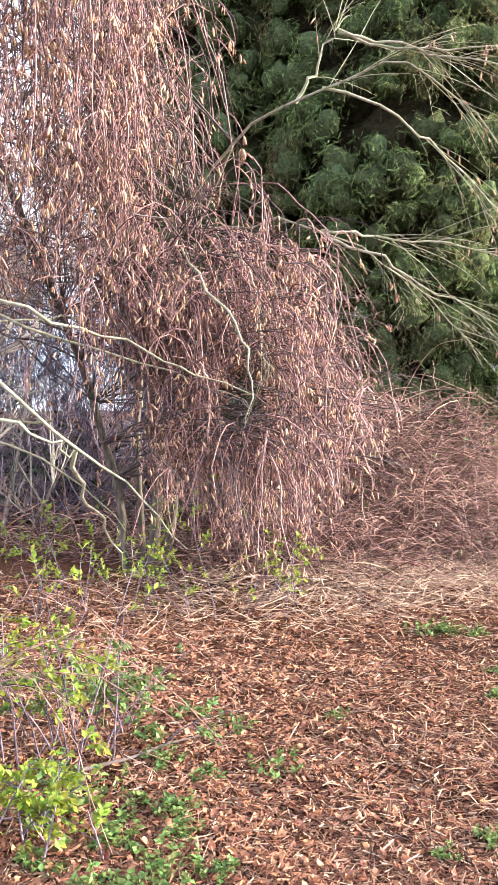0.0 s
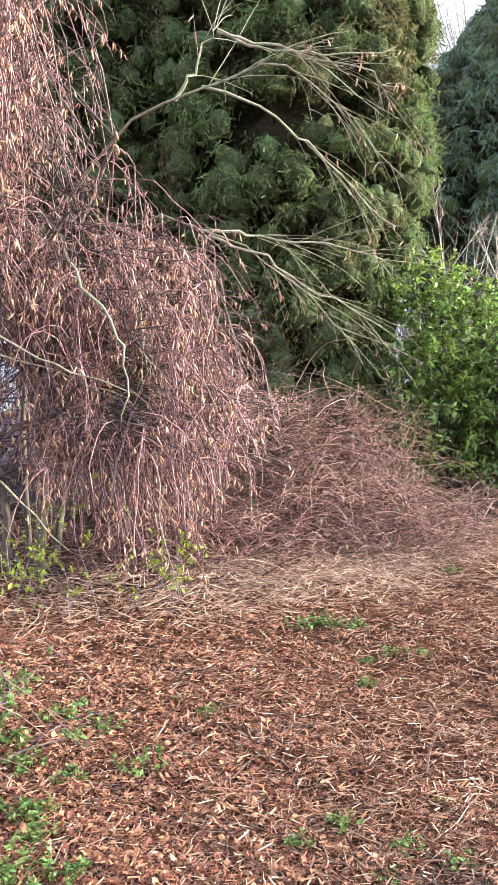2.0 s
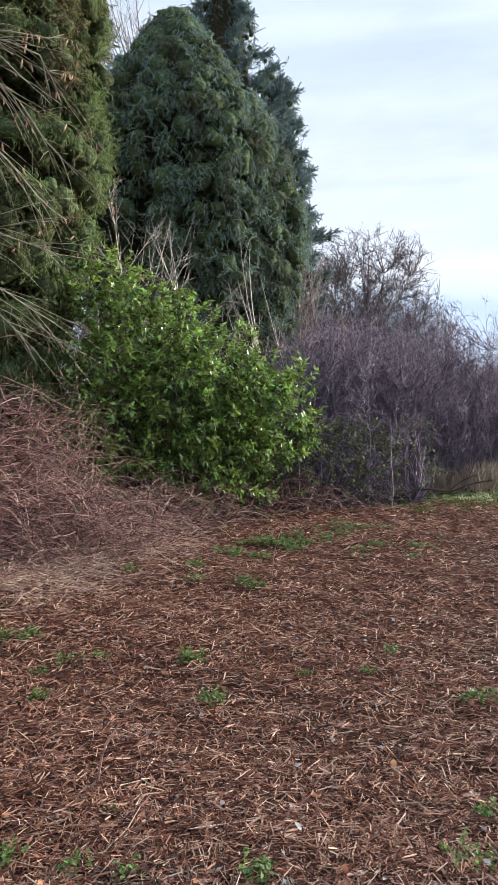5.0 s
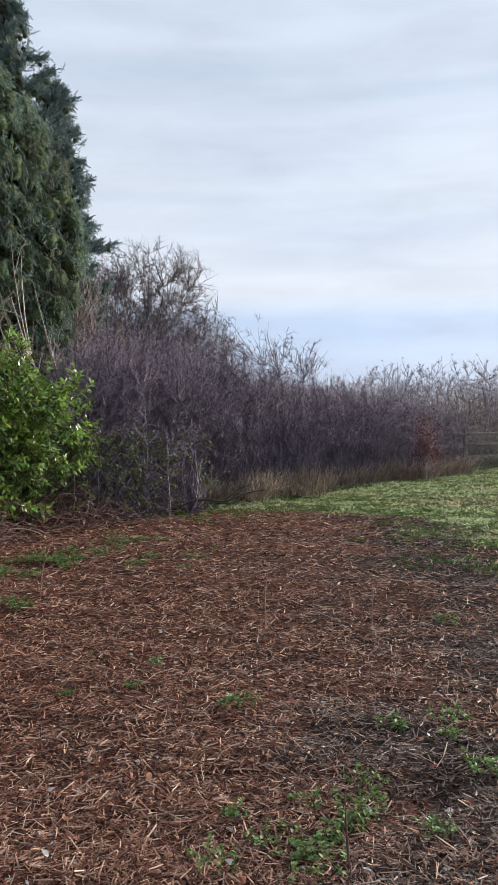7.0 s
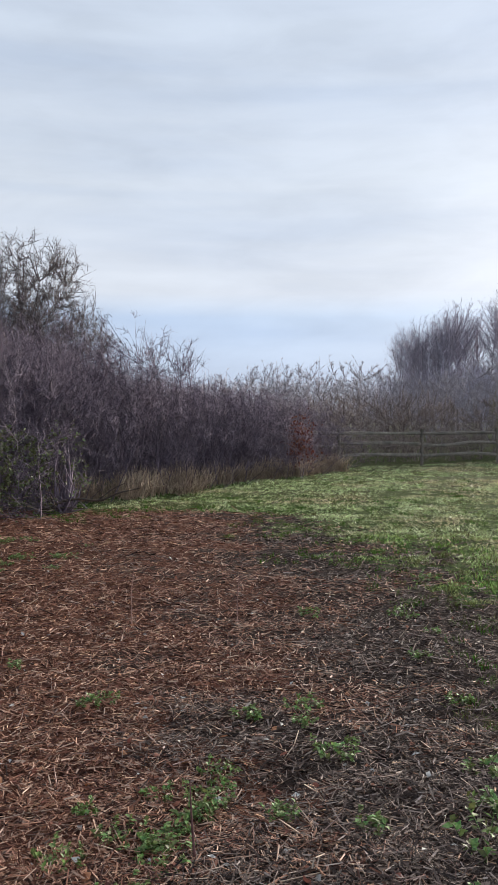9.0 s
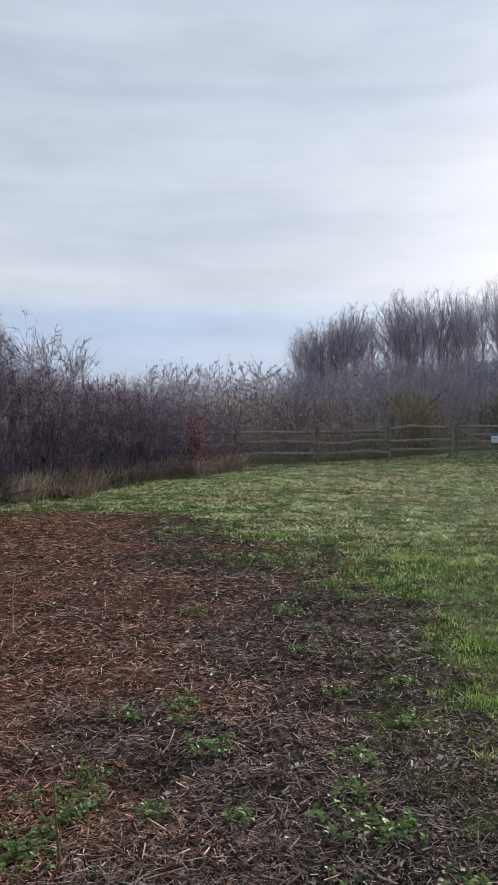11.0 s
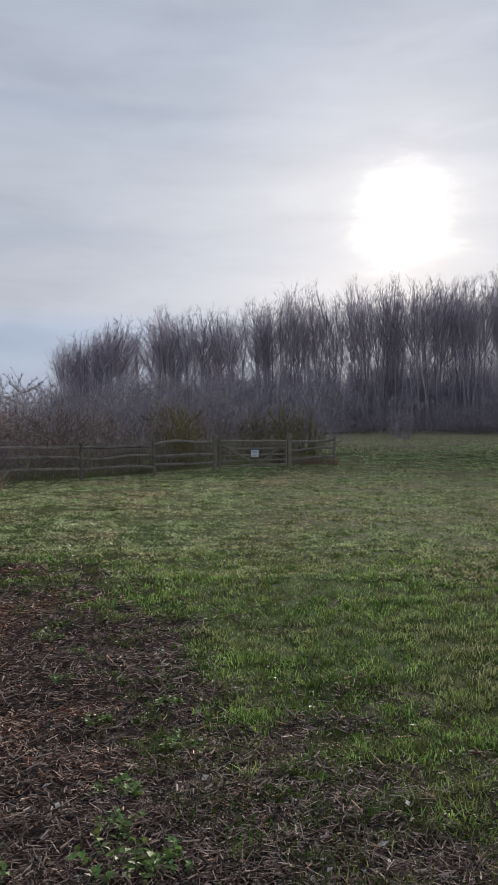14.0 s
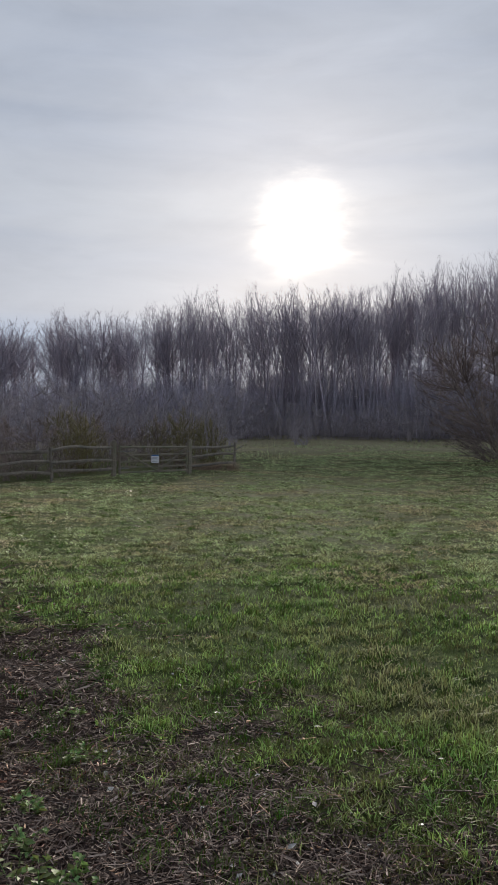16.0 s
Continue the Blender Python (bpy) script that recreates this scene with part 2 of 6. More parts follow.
def shred_material(name, stops, rough=0.6):
    """Shredded stalks: every loose piece takes its own tone, streaked along the grain."""
    m = material(name, (0.75, 0.72, 0.70), (1.0, 1.0, 1.0), 30, rough, 0.2, 0.0, 0.0, gloss=0.18)
    t = m.node_tree
    tone = next(n for n in t.nodes if n.bl_idname == "ShaderNodeHueSaturation")
    geo = next(n for n in t.nodes if n.bl_idname == "ShaderNodeNewGeometry")
    own = ramp(t, geo.outputs["Random Per Island"], stops)
    t.links.new(mixed(t, 1.0, own, tone.inputs["Color"].links[0].from_socket, "MULTIPLY"), tone.inputs["Color"])
    return m


M["red_shred"] = shred_material("red_brown_shreds", [(0.0, (0.040, 0.017, 0.012)), (0.30, (0.15, 0.058, 0.036)), (0.58, (0.32, 0.14, 0.085)), (0.84, (0.50, 0.29, 0.19)), (1.0, (0.70, 0.50, 0.37))])
M["dark_shred"] = shred_material("dark_damp_shreds", [(0.0, (0.022, 0.016, 0.014)), (0.40, (0.085, 0.060, 0.050)), (0.70, (0.20, 0.142, 0.115)), (0.90, (0.36, 0.27, 0.22)), (1.0, (0.58, 0.47, 0.40))], 0.75)
M["iron"].node_tree.nodes["Principled BSDF"].inputs["Metallic"].default_value = 0.8


# ---- mesh building ----
class Geo:
    """Gathers vertices and faces for one mesh."""

    def __init__(self):
        self.v, self.f, self.n = [], [], 0

    def add(self, v, f):
        v = np.asarray(v, float).reshape(-1, 3)
        self.v.append(v)
        self.f.append(np.asarray(f, np.int64) + self.n)
        self.n += len(v)
        return self

    def mesh(self, name, smooth=True):
        me = bpy.data.meshes.new(name)
        if not self.v:
            return me
        v = np.concatenate(self.v)
        loops = np.concatenate([f.ravel() for f in self.f])
        sizes = np.concatenate([np.full(len(f), f.shape[1]) for f in self.f])
        me.vertices.add(len(v))
        me.vertices.foreach_set("co", v.ravel())
        me.loops.add(len(loops))
        me.loops.foreach_set("vertex_index", loops.astype(np.int32))
        me.polygons.add(len(sizes))
        me.polygons.foreach_set("loop_start", (np.cumsum(sizes) - sizes).astype(np.int32))
        me.polygons.foreach_set("use_smooth", np.full(len(sizes), smooth))
        me.update(calc_edges=True)
        me.validate()
        return me


def part(name, geo, mat, parent, label="", kind="", smooth=True):
    ob = new(name, geo.mesh(name, smooth))
    ob.data.materials.append(mat)
    ob.parent = parent
    return tagged(ob, label=label, kind=kind)


def thing(name, at, label, category, group="", kind=""):
    ob = new(name)
    ob.empty_display_size = 0.2
    ob.location = at
    return tagged(ob, label, category, group, kind)


def unit(v):
    return v / np.maximum(np.linalg.norm(v, axis=-1, keepdims=True), 1e-9)


def around(rng, n):
    return unit(rng.normal(size=(n, 3)))


def tubes(geo, lines, radii, sides=3, pointed=False):
    """Round tubes along lines (n, s, 3) with radii (n, s); pointed: they end in a point."""
    n, s, _ = lines.shape
    tang = np.gradient(lines, axis=1)
    tang = unit(tang)
    ref = np.where(np.abs(tang[:, :1, 2:]) > 0.8, np.array([1.0, 0.2, 0]), np.array([0.1, 0, 1.0]))
    u = unit(np.cross(tang, np.broadcast_to(ref, tang.shape)))
    w = np.cross(tang, u)
    a = np.arange(sides) * 2 * np.pi / sides
    ring = lines[:, :, None] + radii[:, :, None, None] * (np.cos(a)[:, None] * u[:, :, None] + np.sin(a)[:, None] * w[:, :, None])
    k = np.arange(sides)
    k2 = (k + 1) % sides
    if pointed:
        m = (s - 1) * sides
        body = np.concatenate([ring[:, :-1].reshape(n, m, 3), lines[:, -1:]], 1)
        top = np.arange(n)[:, None] * (m + 1) + m
        last = np.stack([top - sides + k, top - sides + k2, np.broadcast_to(top, (n, sides))], -1).reshape(-1, 3)
        if s > 2:
            i = np.arange(n)[:, None, None] * (m + 1) + np.arange(s - 2)[:, None] * sides
            geo.add(body, np.stack([i + k, i + k2, i + sides + k2, i + sides + k], -1).reshape(-1, 4))
            geo.f.append(last + geo.n - len(body.reshape(-1, 3)))
        else:
            geo.add(body, last)
        return
    i = np.arange(n)[:, None, None] * s * sides + np.arange(s - 1)[:, None] * sides
    f = np.stack([i + k, i + k2, i + sides + k2, i + sides + k], -1).reshape(-1, 4)
    geo.add(ring, f)


def grow(rng, start, way, length, steps, pull=0.0, jitter=0.15, tip_pull=0.0):
    """Lines from start along way, bending down (pull) and wandering."""
    n = len(start)
    p, d = start.copy(), unit(way.copy())
    out = [p.copy()]
    for k in range(steps):
        d = d + jitter * rng.normal(size=(n, 3))
        d[:, 2] -= pull + tip_pull * (k / steps)
        d = unit(d)
        p = p + d * (length / steps)[:, None]
        out.append(p.copy())
    return np.stack(out, 1)


def sprout(rng, lines, n, low=0.2, high=1.0, angle=45, spread=12):
    """n places on lines, with ways that leave them at about that angle."""
    i = rng.integers(len(lines), size=n)
    s = lines.shape[1] - 1
    t = (low + (high - low) * rng.random(n)) * s
    k = np.minimum(t.astype(int), s - 1)
    fr = (t - k)[:, None]
    a, b = lines[i, k], lines[i, k + 1]
    tang = unit(b - a)
    side = unit(np.cross(tang, around(rng, n)))
    ang = np.radians(angle + spread * rng.normal(size=n))[:, None]
    return a + (b - a) * fr, tang * np.cos(ang) + side * np.sin(ang), i, t / s


def taper(n, s, base, tip):
    b = np.broadcast_to(np.asarray(base, float).reshape(-1, 1), (n, 1))
    return b + (tip - b) * np.linspace(0, 1, s)[None]


def scatter(geo, tv, tf, pos, way, normal, size):
    """Copies of a small form at pos: its x along way, its z towards normal."""
    x = unit(way)
    y = unit(np.cross(normal, x))
    z = np.cross(x, y)
    size = np.asarray(size, float)
    size = size[:, None] if size.ndim == 1 else size
    size = np.broadcast_to(size, (len(pos), 3))
    t = np.asarray(tv, float)
    v = pos[:, None] + (t[None, :, :1] * size[:, None, :1]) * x[:, None] + (t[None, :, 1:2] * size[:, None, 1:2]) * y[:, None] + (t[None, :, 2:] * size[:, None, 2:]) * z[:, None]
    f = np.asarray(tf)[None] + (np.arange(len(pos)) * len(t))[:, None, None]
    geo.add(v, f.reshape(-1, np.asarray(tf).shape[1]))


LEAF = ([(0, 0, 0), (0.45, 0.28, 0.07), (0.5, 0, -0.02), (0.45, -0.28, 0.07), (1, 0, -0.1)],
        [(0, 2, 1), (0, 3, 2), (1, 2, 4), (2, 3, 4)])
ROUND_LEAF = ([(0, 0, 0), (0.2, 0.3, 0.10), (0.65, 0.34, 0.02), (1, 0.05, 0.12), (0.7, -0.32, 0.0), (0.22, -0.3, 0.12), (0.5, 0, -0.05)],
              [(0, 6, 1), (1, 6, 2), (2, 6, 3), (3, 6, 4), (4, 6, 5), (5, 6, 0)])
SMALL_LEAF = ([(0, 0, 0), (0.5, 0.3, 0.06), (1, 0, -0.05), (0.5, -0.3, 0.06)], [(0, 2, 1), (0, 3, 2)])
CATKIN = ([(0, 0, 0), (0.3, 0.07, 0), (0.3, -0.035, 0.06), (0.3, -0.035, -0.06), (0.75, 0.06, 0), (0.75, -0.03, 0.052), (0.75, -0.03, -0.052), (1, 0, 0)],
          [(0, 1, 2), (0, 2, 3), (0, 3, 1), (1, 4, 5), (1, 5, 2), (2, 5, 6), (2, 6, 3), (3, 6, 4), (3, 4, 1), (4, 7, 5), (5, 7, 6), (6, 7, 4)])


def frond():
    """A flat drooping cypress spray: a midrib with narrow forward-swept sprigs."""
    v, f = [], []
    for k in range(4):
        x = 0.06 + 0.22 * k
        for sgn in (-1, 1):
            ln = 0.46 * (1 - 0.16 * k)
            b = len(v)
            z0 = -0.30 * x * x
            v += [(x - 0.03, 0, z0), (x + 0.08, 0, z0 + 0.02), (x + 0.08 + ln * 0.70, sgn * ln * 0.50, z0 - 0.16)]
            f += [(b, b + 1, b + 2)]
    b = len(v)
    v += [(0, 0.025, 0), (0, -0.025, 0), (1.0, 0.0, -0.34)]
    f += [(b, b + 1, b + 2)]
    return v, f


FROND = frond()


def spline(points, n):
    """A smooth line of n places through a few points."""
    p = np.array(points, float)
    p = np.vstack([2 * p[0] - p[1], p, 2 * p[-1] - p[-2]])
    t = np.linspace(0, len(points) - 1, n)
    k = np.minimum(t.astype(int), len(points) - 2)
    u = (t - k)[:, None]
    a, b, c, d = p[k], p[k + 1], p[k + 2], p[k + 3]
    return 0.5 * (2 * b + (c - a) * u + (2 * a - 5 * b + 4 * c - d) * u ** 2 + (3 * b - a - 3 * c + d) * u ** 3)


def ground_z(x, y):
    """The meadow lies level and rises gently towards the wood."""
    return np.interp(x, [-1000, 28, 33, 38, 75, 95, 160, 2000], [0, 0, 0.10, 0.22, 1.0, 2.3, 3.5, 4.0])


def fray(x, y, size=1.0):
    """Smooth noise about 0 from a few sines, for uneven edges."""
    return (np.sin(1.7 * x / size + 0.6 * y / size) + np.sin(2.9 * y / size - 1.1 * x / size + 2) + np.sin(4.3 * x / size + 3.7 * y / size + 1) * 0.7) / 2.7


def mottle(x, y, size, seed=0):
    """Smooth irregular noise between 0 and 1, with blotches of about that size."""
    table = np.random.default_rng(seed).random((128, 128))
    u, v = np.asarray(x) / size, np.asarray(y) / size
    i, j = np.floor(u).astype(int), np.floor(v).astype(int)
    fu, fv = u - i, v - j
    fu, fv = fu * fu * (3 - 2 * fu), fv * fv * (3 - 2 * fv)
    i0, i1, j0, j1 = i % 128, (i + 1) % 128, j % 128, (j + 1) % 128
    return (table[i0, j0] * (1 - fu) + table[i1, j0] * fu) * (1 - fv) + (table[i0, j1] * (1 - fu) + table[i1, j1] * fu) * fv


def meadow(x, y):
    """How far a place lies inside the meadow, past the mulch's edge, in metres."""
    edge = np.interp(y, [-8, -3, -1, -0.4, 0.3, 0.9, 1.3, 1.9, 2.4, 3.2, 4.5, 6.2, 8.0, 9.2, 10.5, 14], [-2, 2.5, 3.3, 3.7, 4.4, 5.3, 5.7, 6.3, 6.9, 7.8, 8.5, 9.6, 11.3, 10, 9, 9])
    return x - edge


def turf(x, y):
    """The meadow's share with its ragged edge: below 0 bare mulch, above 1 full turf."""
    return meadow(x, y) - 0.1 + 1.5 * (mottle(x, y, 0.9, 1) - 0.5) + 1.6 * (mottle(x, y, 0.33, 2) - 0.5) + 0.9 * (mottle(x, y, 0.12, 3) - 0.5)


# ---- ground ----
def build_ground():
    rings = np.concatenate([np.linspace(0.3, 14, 90), 14 * (900 / 14) ** (np.linspace(0, 1, 70)[1:])])
    turn = np.linspace(0, 2 * np.pi, 301)[:-1]
    x = (rings[:, None] * np.sin(turn)).ravel()
    y = (rings[:, None] * np.cos(turn)).ravel()
    inside = np.clip(turf(x, y) / 1.8 + 0.35, 0, 1)
    z = ground_z(x, y) + 0.018 * fray(x, y, 0.5) + 0.012 * fray(x, y, 0.17) + 0.03 * fray(x, y, 2.2) - 0.012
    z -= 0.07 * np.exp(-((x - 3.2) ** 2 * 6 + (y - 1.75) ** 2 * 40))
    nr, nt = len(rings), len(turn)
    i = np.arange(nr - 1)[:, None] * nt
    k = np.arange(nt)
    k2 = (k + 1) % nt
    f = np.stack([i + k, i + nt + k, i + nt + k2, i + k2], -1).reshape(-1, 4)[:, ::-1]
    v = np.stack([x, y, z], 1)
    geo = Geo().add(v, f)
    n = geo.n
    geo.add(np.array([[0, 0, -0.01]]), np.zeros((0, 4), int))
    geo.f.append(np.stack([np.full(nt, n), k2, k], -1))
    me = geo.mesh("ground")
    share = me.attributes.new("meadow_share", "FLOAT", "POINT")
    share.data.foreach_set("value", np.append(inside, 0).astype(np.float32))
    ob = new("ground", me)
    m = bpy.data.materials.new("mulch_and_meadow")
    m.use_nodes = True
    t = m.node_tree
    bsdf = t.nodes["Principled BSDF"]
    place = t.nodes.new("ShaderNodeTexCoord").outputs["Object"]

    def grain(scale, detail=4.0, rough=0.65, squash=None):
        g = node(t, "ShaderNodeTexNoise", Scale=scale, Detail=detail, Roughness=rough)
        src = place
        if squash:
            mp = node(t, "ShaderNodeMapping", Scale=squash)
            t.links.new(place, mp.inputs[0])
            src = mp.outputs[0]
        t.links.new(src, g.inputs["Vector"])
        return g.outputs[0]

    share_in = t.nodes.new("ShaderNodeAttribute")
    share_in.attribute_name = "meadow_share"
    fine, coarse, broad = grain(34, 6, 0.75), grain(5), grain(0.9, 3)
    # crossing fibres, drawn out along several headings
    fibre = None
    for ang in (12, 58, 101, 149):
        mp = node(t, "ShaderNodeMapping", Rotation=(0, 0, radians(ang)), Scale=(9, 120, 20))
        t.links.new(place, mp.inputs[0])
        g = node(t, "ShaderNodeTexNoise", Scale=1.0, Detail=2.0, Roughness=0.5, Distortion=0.4)
        t.links.new(mp.outputs[0], g.inputs["Vector"])
        fibre = g.outputs[0] if fibre is None else maths(t, "MAXIMUM", fibre, g.outputs[0])
    fine = maths(t, "MULTIPLY_ADD", fine, 0.55, maths(t, "MULTIPLY_ADD", fibre, 0.9, -0.32))
    red = mixed(t, ramp(t, fine, [(0.35, 0.0), (0.66, 1.0)]), (0.018, 0.009, 0.007), (0.26, 0.12, 0.080))
    dark = mixed(t, ramp(t, fine, [(0.35, 0.0), (0.7, 1.0)]), (0.014, 0.010, 0.009), (0.14, 0.098, 0.080))
    # the newer red-brown mulch gives way to older dark chips towards the meadow
    sep = t.nodes.new("ShaderNodeSeparateXYZ")
    t.links.new(place, sep.inputs[0])
    lean = maths(t, "ADD", maths(t, "MULTIPLY", sep.outputs["X"], 0.16), maths(t, "MULTIPLY", sep.outputs["Y"], -0.20))
    lean = maths(t, "ADD", lean, maths(t, "MULTIPLY", broad, 1.7))
    mulch = mixed(t, ramp(t, lean, [(0.86, 0.0), (1.28, 1.0)]), red, dark)
    tuft = grain(16, 6, 0.75)
    spots = grain(2.6, 3, 0.6)
    green = mixed(t, ramp(t, tuft, [(0.34, 0.0), (0.66, 1.0)]), (0.018, 0.038, 0.009), (0.095, 0.145, 0.034))
    worn = mixed(t, ramp(t, fine, [(0.35, 0.0), (0.65, 1.0)]), (0.022, 0.028, 0.011), (0.115, 0.110, 0.050))
    lawn = mixed(t, ramp(t, grain(0.32, 4, 0.6), [(0.46, 0.0), (0.62, 0.8)]), green, worn)
    lawn = mixed(t, ramp(t, spots, [(0.36, 0.75), (0.50, 0.0)]), lawn, (0.020, 0.030, 0.010))
    mid_off = maths(t, "MULTIPLY_ADD", sep.outputs["X"], 0.06, -0.5, clamp=True)
    thin = mixed(t, ramp(t, tuft, [(0.34, 0.0), (0.66, 1.0)]), (0.025, 0.028, 0.012), (0.19, 0.19, 0.09))
    lawn = mixed(t, maths(t, "MULTIPLY", mid_off, 0.75), lawn, thin)
    far_off = maths(t, "MULTIPLY_ADD", sep.outputs["X"], 0.045, -2.0, clamp=True)
    dead = mixed(t, ramp(t, fine, [(0.35, 0.0), (0.65, 1.0)]), (0.20, 0.18, 0.11), (0.42, 0.37, 0.25))
    lawn = mixed(t, maths(t, "MULTIPLY", far_off, 0.85), lawn, dead)
    edge = maths(t, "ADD", share_in.outputs["Fac"], maths(t, "MULTIPLY_ADD", coarse, 0.9, -0.45))
    col = mixed(t, ramp(t, edge, [(0.40, 0.0), (0.62, 1.0)]), mulch, lawn)
    t.links.new(col, bsdf.inputs["Base Color"])
    bsdf.inputs["Roughness"].default_value = 0.85
    bsdf.inputs["Specular IOR Level"].default_value = 0.02
    b1 = node(t, "ShaderNodeBump", Strength=0.9, Distance=0.03)
    t.links.new(fine, b1.inputs["Height"])
    b2 = node(t, "ShaderNodeBump", Strength=0.4, Distance=0.06)
    t.links.new(coarse, b2.inputs["Height"])
    t.links.new(b1.outputs[0], b2.inputs["Normal"])
    t.links.new(b2.outputs[0], bsdf.inputs["Normal"])
    ob.data.materials.append(m)
    return tagged(ob, "brown chopped-stalk mulch giving way to rough green meadow", "ground", kind="structure")


build_ground()


def in_view(rng, n, near, far, h0, h1, power=1.0):
    """Places round the viewpoint, thicker close by."""
    h = np.radians(h0 + (h1 - h0) * rng.random(n))
    r = near * (far / near) ** (rng.random(n) ** power)
    return 0.2 + r * np.sin(h), -0.1 + r * np.cos(h)


def lift(x, y):
    return ground_z(x, y) + 0.018 * fray(x, y, 0.5) + 0.012 * fray(x, y, 0.17) + 0.03 * fray(x, y, 2.2) - 0.012 - 0.07 * np.exp(-((x - 3.2) ** 2 * 6 + (y - 1.75) ** 2 * 40))


def stuff(name, geo, mat, label, category):
    ob = new(name, geo.mesh(name))
    ob.data.materials.append(mat)
    return tagged(ob, label, category, kind="stuff")


def lay_sticks(rng, x, y, length, thick, up=0.10, straight=False):
    """Loose stalks lying crosswise on the ground."""
    n = len(x)
    a = rng.random(n) * 2 * np.pi
    tilt = up * rng.normal(size=n)
    way = np.stack([np.cos(a), np.sin(a), tilt], 1)
    mid = np.stack([x, y, lift(x, y) + thick + 0.012 * rng.random(n)], 1)
    bow = np.stack([-np.sin(a), np.cos(a), 0.5 * rng.random(n)], 1) * (length * 0.06 * rng.normal(size=n))[:, None]
    if straight:
        return np.stack([mid - way * length[:, None] / 2, mid + way * length[:, None] / 2], 1), np.repeat(thick[:, None], 2, 1) * np.array([1.0, 0.8])
    line = np.stack([mid - way * length[:, None] / 2, mid + bow, mid + way * length[:, None] / 2], 1)
    return line, np.repeat(thick[:, None], 3, 1) * np.array([0.9, 1.0, 0.7])


rng = np.random.default_rng(4)
x, y = in_view(rng, 66000, 2.1, 13.5, -24, 104)
redness = 0.16 * x - 0.20 * y + 0.22 * fray(x, y, 1.6) + 0.26 * fray(y, x, 0.7)
keep = (turf(x, y) - 0.2 < 1.6 * rng.random(len(x)) ** 2) & (y < 10.2 + 0.1 * x) & ~((x < 3.4) & (y > 7.4 + 0.5 * np.maximum(x - 1, 0)))
x, y, redness = x[keep], y[keep], redness[keep]
r = np.hypot(x, y)
length = (0.022 + 0.10 * rng.random(len(x)) ** 3.2) * (0.7 + 0.10 * r) * np.where(redness > -0.1, 0.8, 1.0)
thick = (0.0012 + 0.0034 * rng.random(len(x)) ** 3) * (0.7 + 0.12 * r)
pale = rng.random(len(x)) > 0.14 + 1.2 * np.clip(redness + 0.05, 0, 0.55)
for pick, name, mat, label in ((pale, "mulch_stalks", "stick", "red-brown chopped plant stalks strewn over the ground"),
                               (~pale, "wood_chips", "chip", "dark damp wood chips and twigs on the ground")):
    g = Geo()
    tubes(g, *lay_sticks(rng, x[pick], y[pick], length[pick], thick[pick], 0.18, True))
    stuff(name, g, M[mat], label, "mulch")


def shreds(rng, x, y, length, wide):
    """Flat torn strips lying every way, a little bent and tilted."""
    n = len(x)
    a = rng.random(n) * 2 * np.pi
    way = np.stack([np.cos(a), np.sin(a), 0.24 * rng.normal(size=n)], 1) * (length / 2)[:, None]
    side = np.stack([-np.sin(a), np.cos(a), 0.55 * rng.normal(size=n)], 1) * (wide / 2)[:, None]
    mid = np.stack([x, y, lift(x, y) + 0.004 + 0.022 * rng.random(n)], 1)
    v = np.stack([mid - way - side * 0.7, mid - way * 0.9 + side, mid + way + side * 0.6, mid + way * 0.8 - side], 1)
    return Geo().add(v, np.arange(n)[:, None] * 4 + np.array([0, 3, 2, 1]))


x, y = in_view(rng, 250000, 2.1, 14, -24, 104)
keep = (turf(x, y) - 0.1 < 1.2 * rng.random(len(x)) ** 2) & (y < 10.4 + 0.08 * x) & ~((x < 3.4) & (y > 7.6 + 0.5 * np.maximum(x - 1, 0)))
x, y = x[keep], y[keep]
redness = 0.16 * x - 0.20 * y + 1.1 * (mottle(x, y, 1.1, 8) - 0.5) + 0.6 * (mottle(x, y, 0.4, 9) - 0.5) + 0.12 * rng.normal(size=len(x))
r = np.hypot(x, y)
length = (0.020 + 0.075 * rng.random(len(x)) ** 2) * (0.75 + 0.09 * r)
wide = (0.0022 + 0.0045 * rng.random(len(x)) ** 2) * (0.75 + 0.12 * r)
for pick, name, mat, label in ((redness < 0.28, "red_shreds", "red_shred", "red-brown shredded stalks covering the ground"), (redness >= 0.28, "dark_shreds", "dark_shred", "dark damp shredded bark covering the ground")):
    stuff(name, shreds(rng, x[pick], y[pick], length[pick], wide[pick]), M[mat], label, "mulch")
g = Geo()
x, y = in_view(rng, 2600, 2.2, 11, -22, 75)
keep = (meadow(x, y) < -0.6) & (y < 7.5)
x, y = x[keep], y[keep]
tubes(g, *lay_sticks(rng, x, y, 0.10 + 0.22 * rng.random(len(x)) ** 3, 0.0014 + 0.0022 * rng.random(len(x)), 0.16))
stuff("long_stalks", g, M["straw"], "longer pale dry stalks lying on the mulch", "stalks")
g = Geo()
n = 8500
x, y = 1.8 + 1.2 * rng.normal(size=n), 7.05 + 0.65 * rng.normal(size=n)
y = y + 0.55 * (x - 0.6)
line, rad = lay_sticks(rng, x, y, 0.08 + 0.26 * rng.random(n) ** 1.5, 0.0016 + 0.0022 * rng.random(n), 0.25)
line[:, :, 2] += (0.16 * rng.random(n) * np.clip(y - 0.55 * (x - 0.6) - 5.6, 0, 1.5))[:, None]
tubes(g, line, rad)
stuff("straw_litter", g, M["straw"], "bleached straw and dead stems flattened before the brambles", "straw")

g = Geo()
x, y = in_view(rng, 46000, 2.1, 8, -24, 70)
want = np.clip(1.15 - 0.035 * (np.degrees(np.arctan2(x, y)) + 5) - 0.07 * np.hypot(x, y), 0.03, 1)
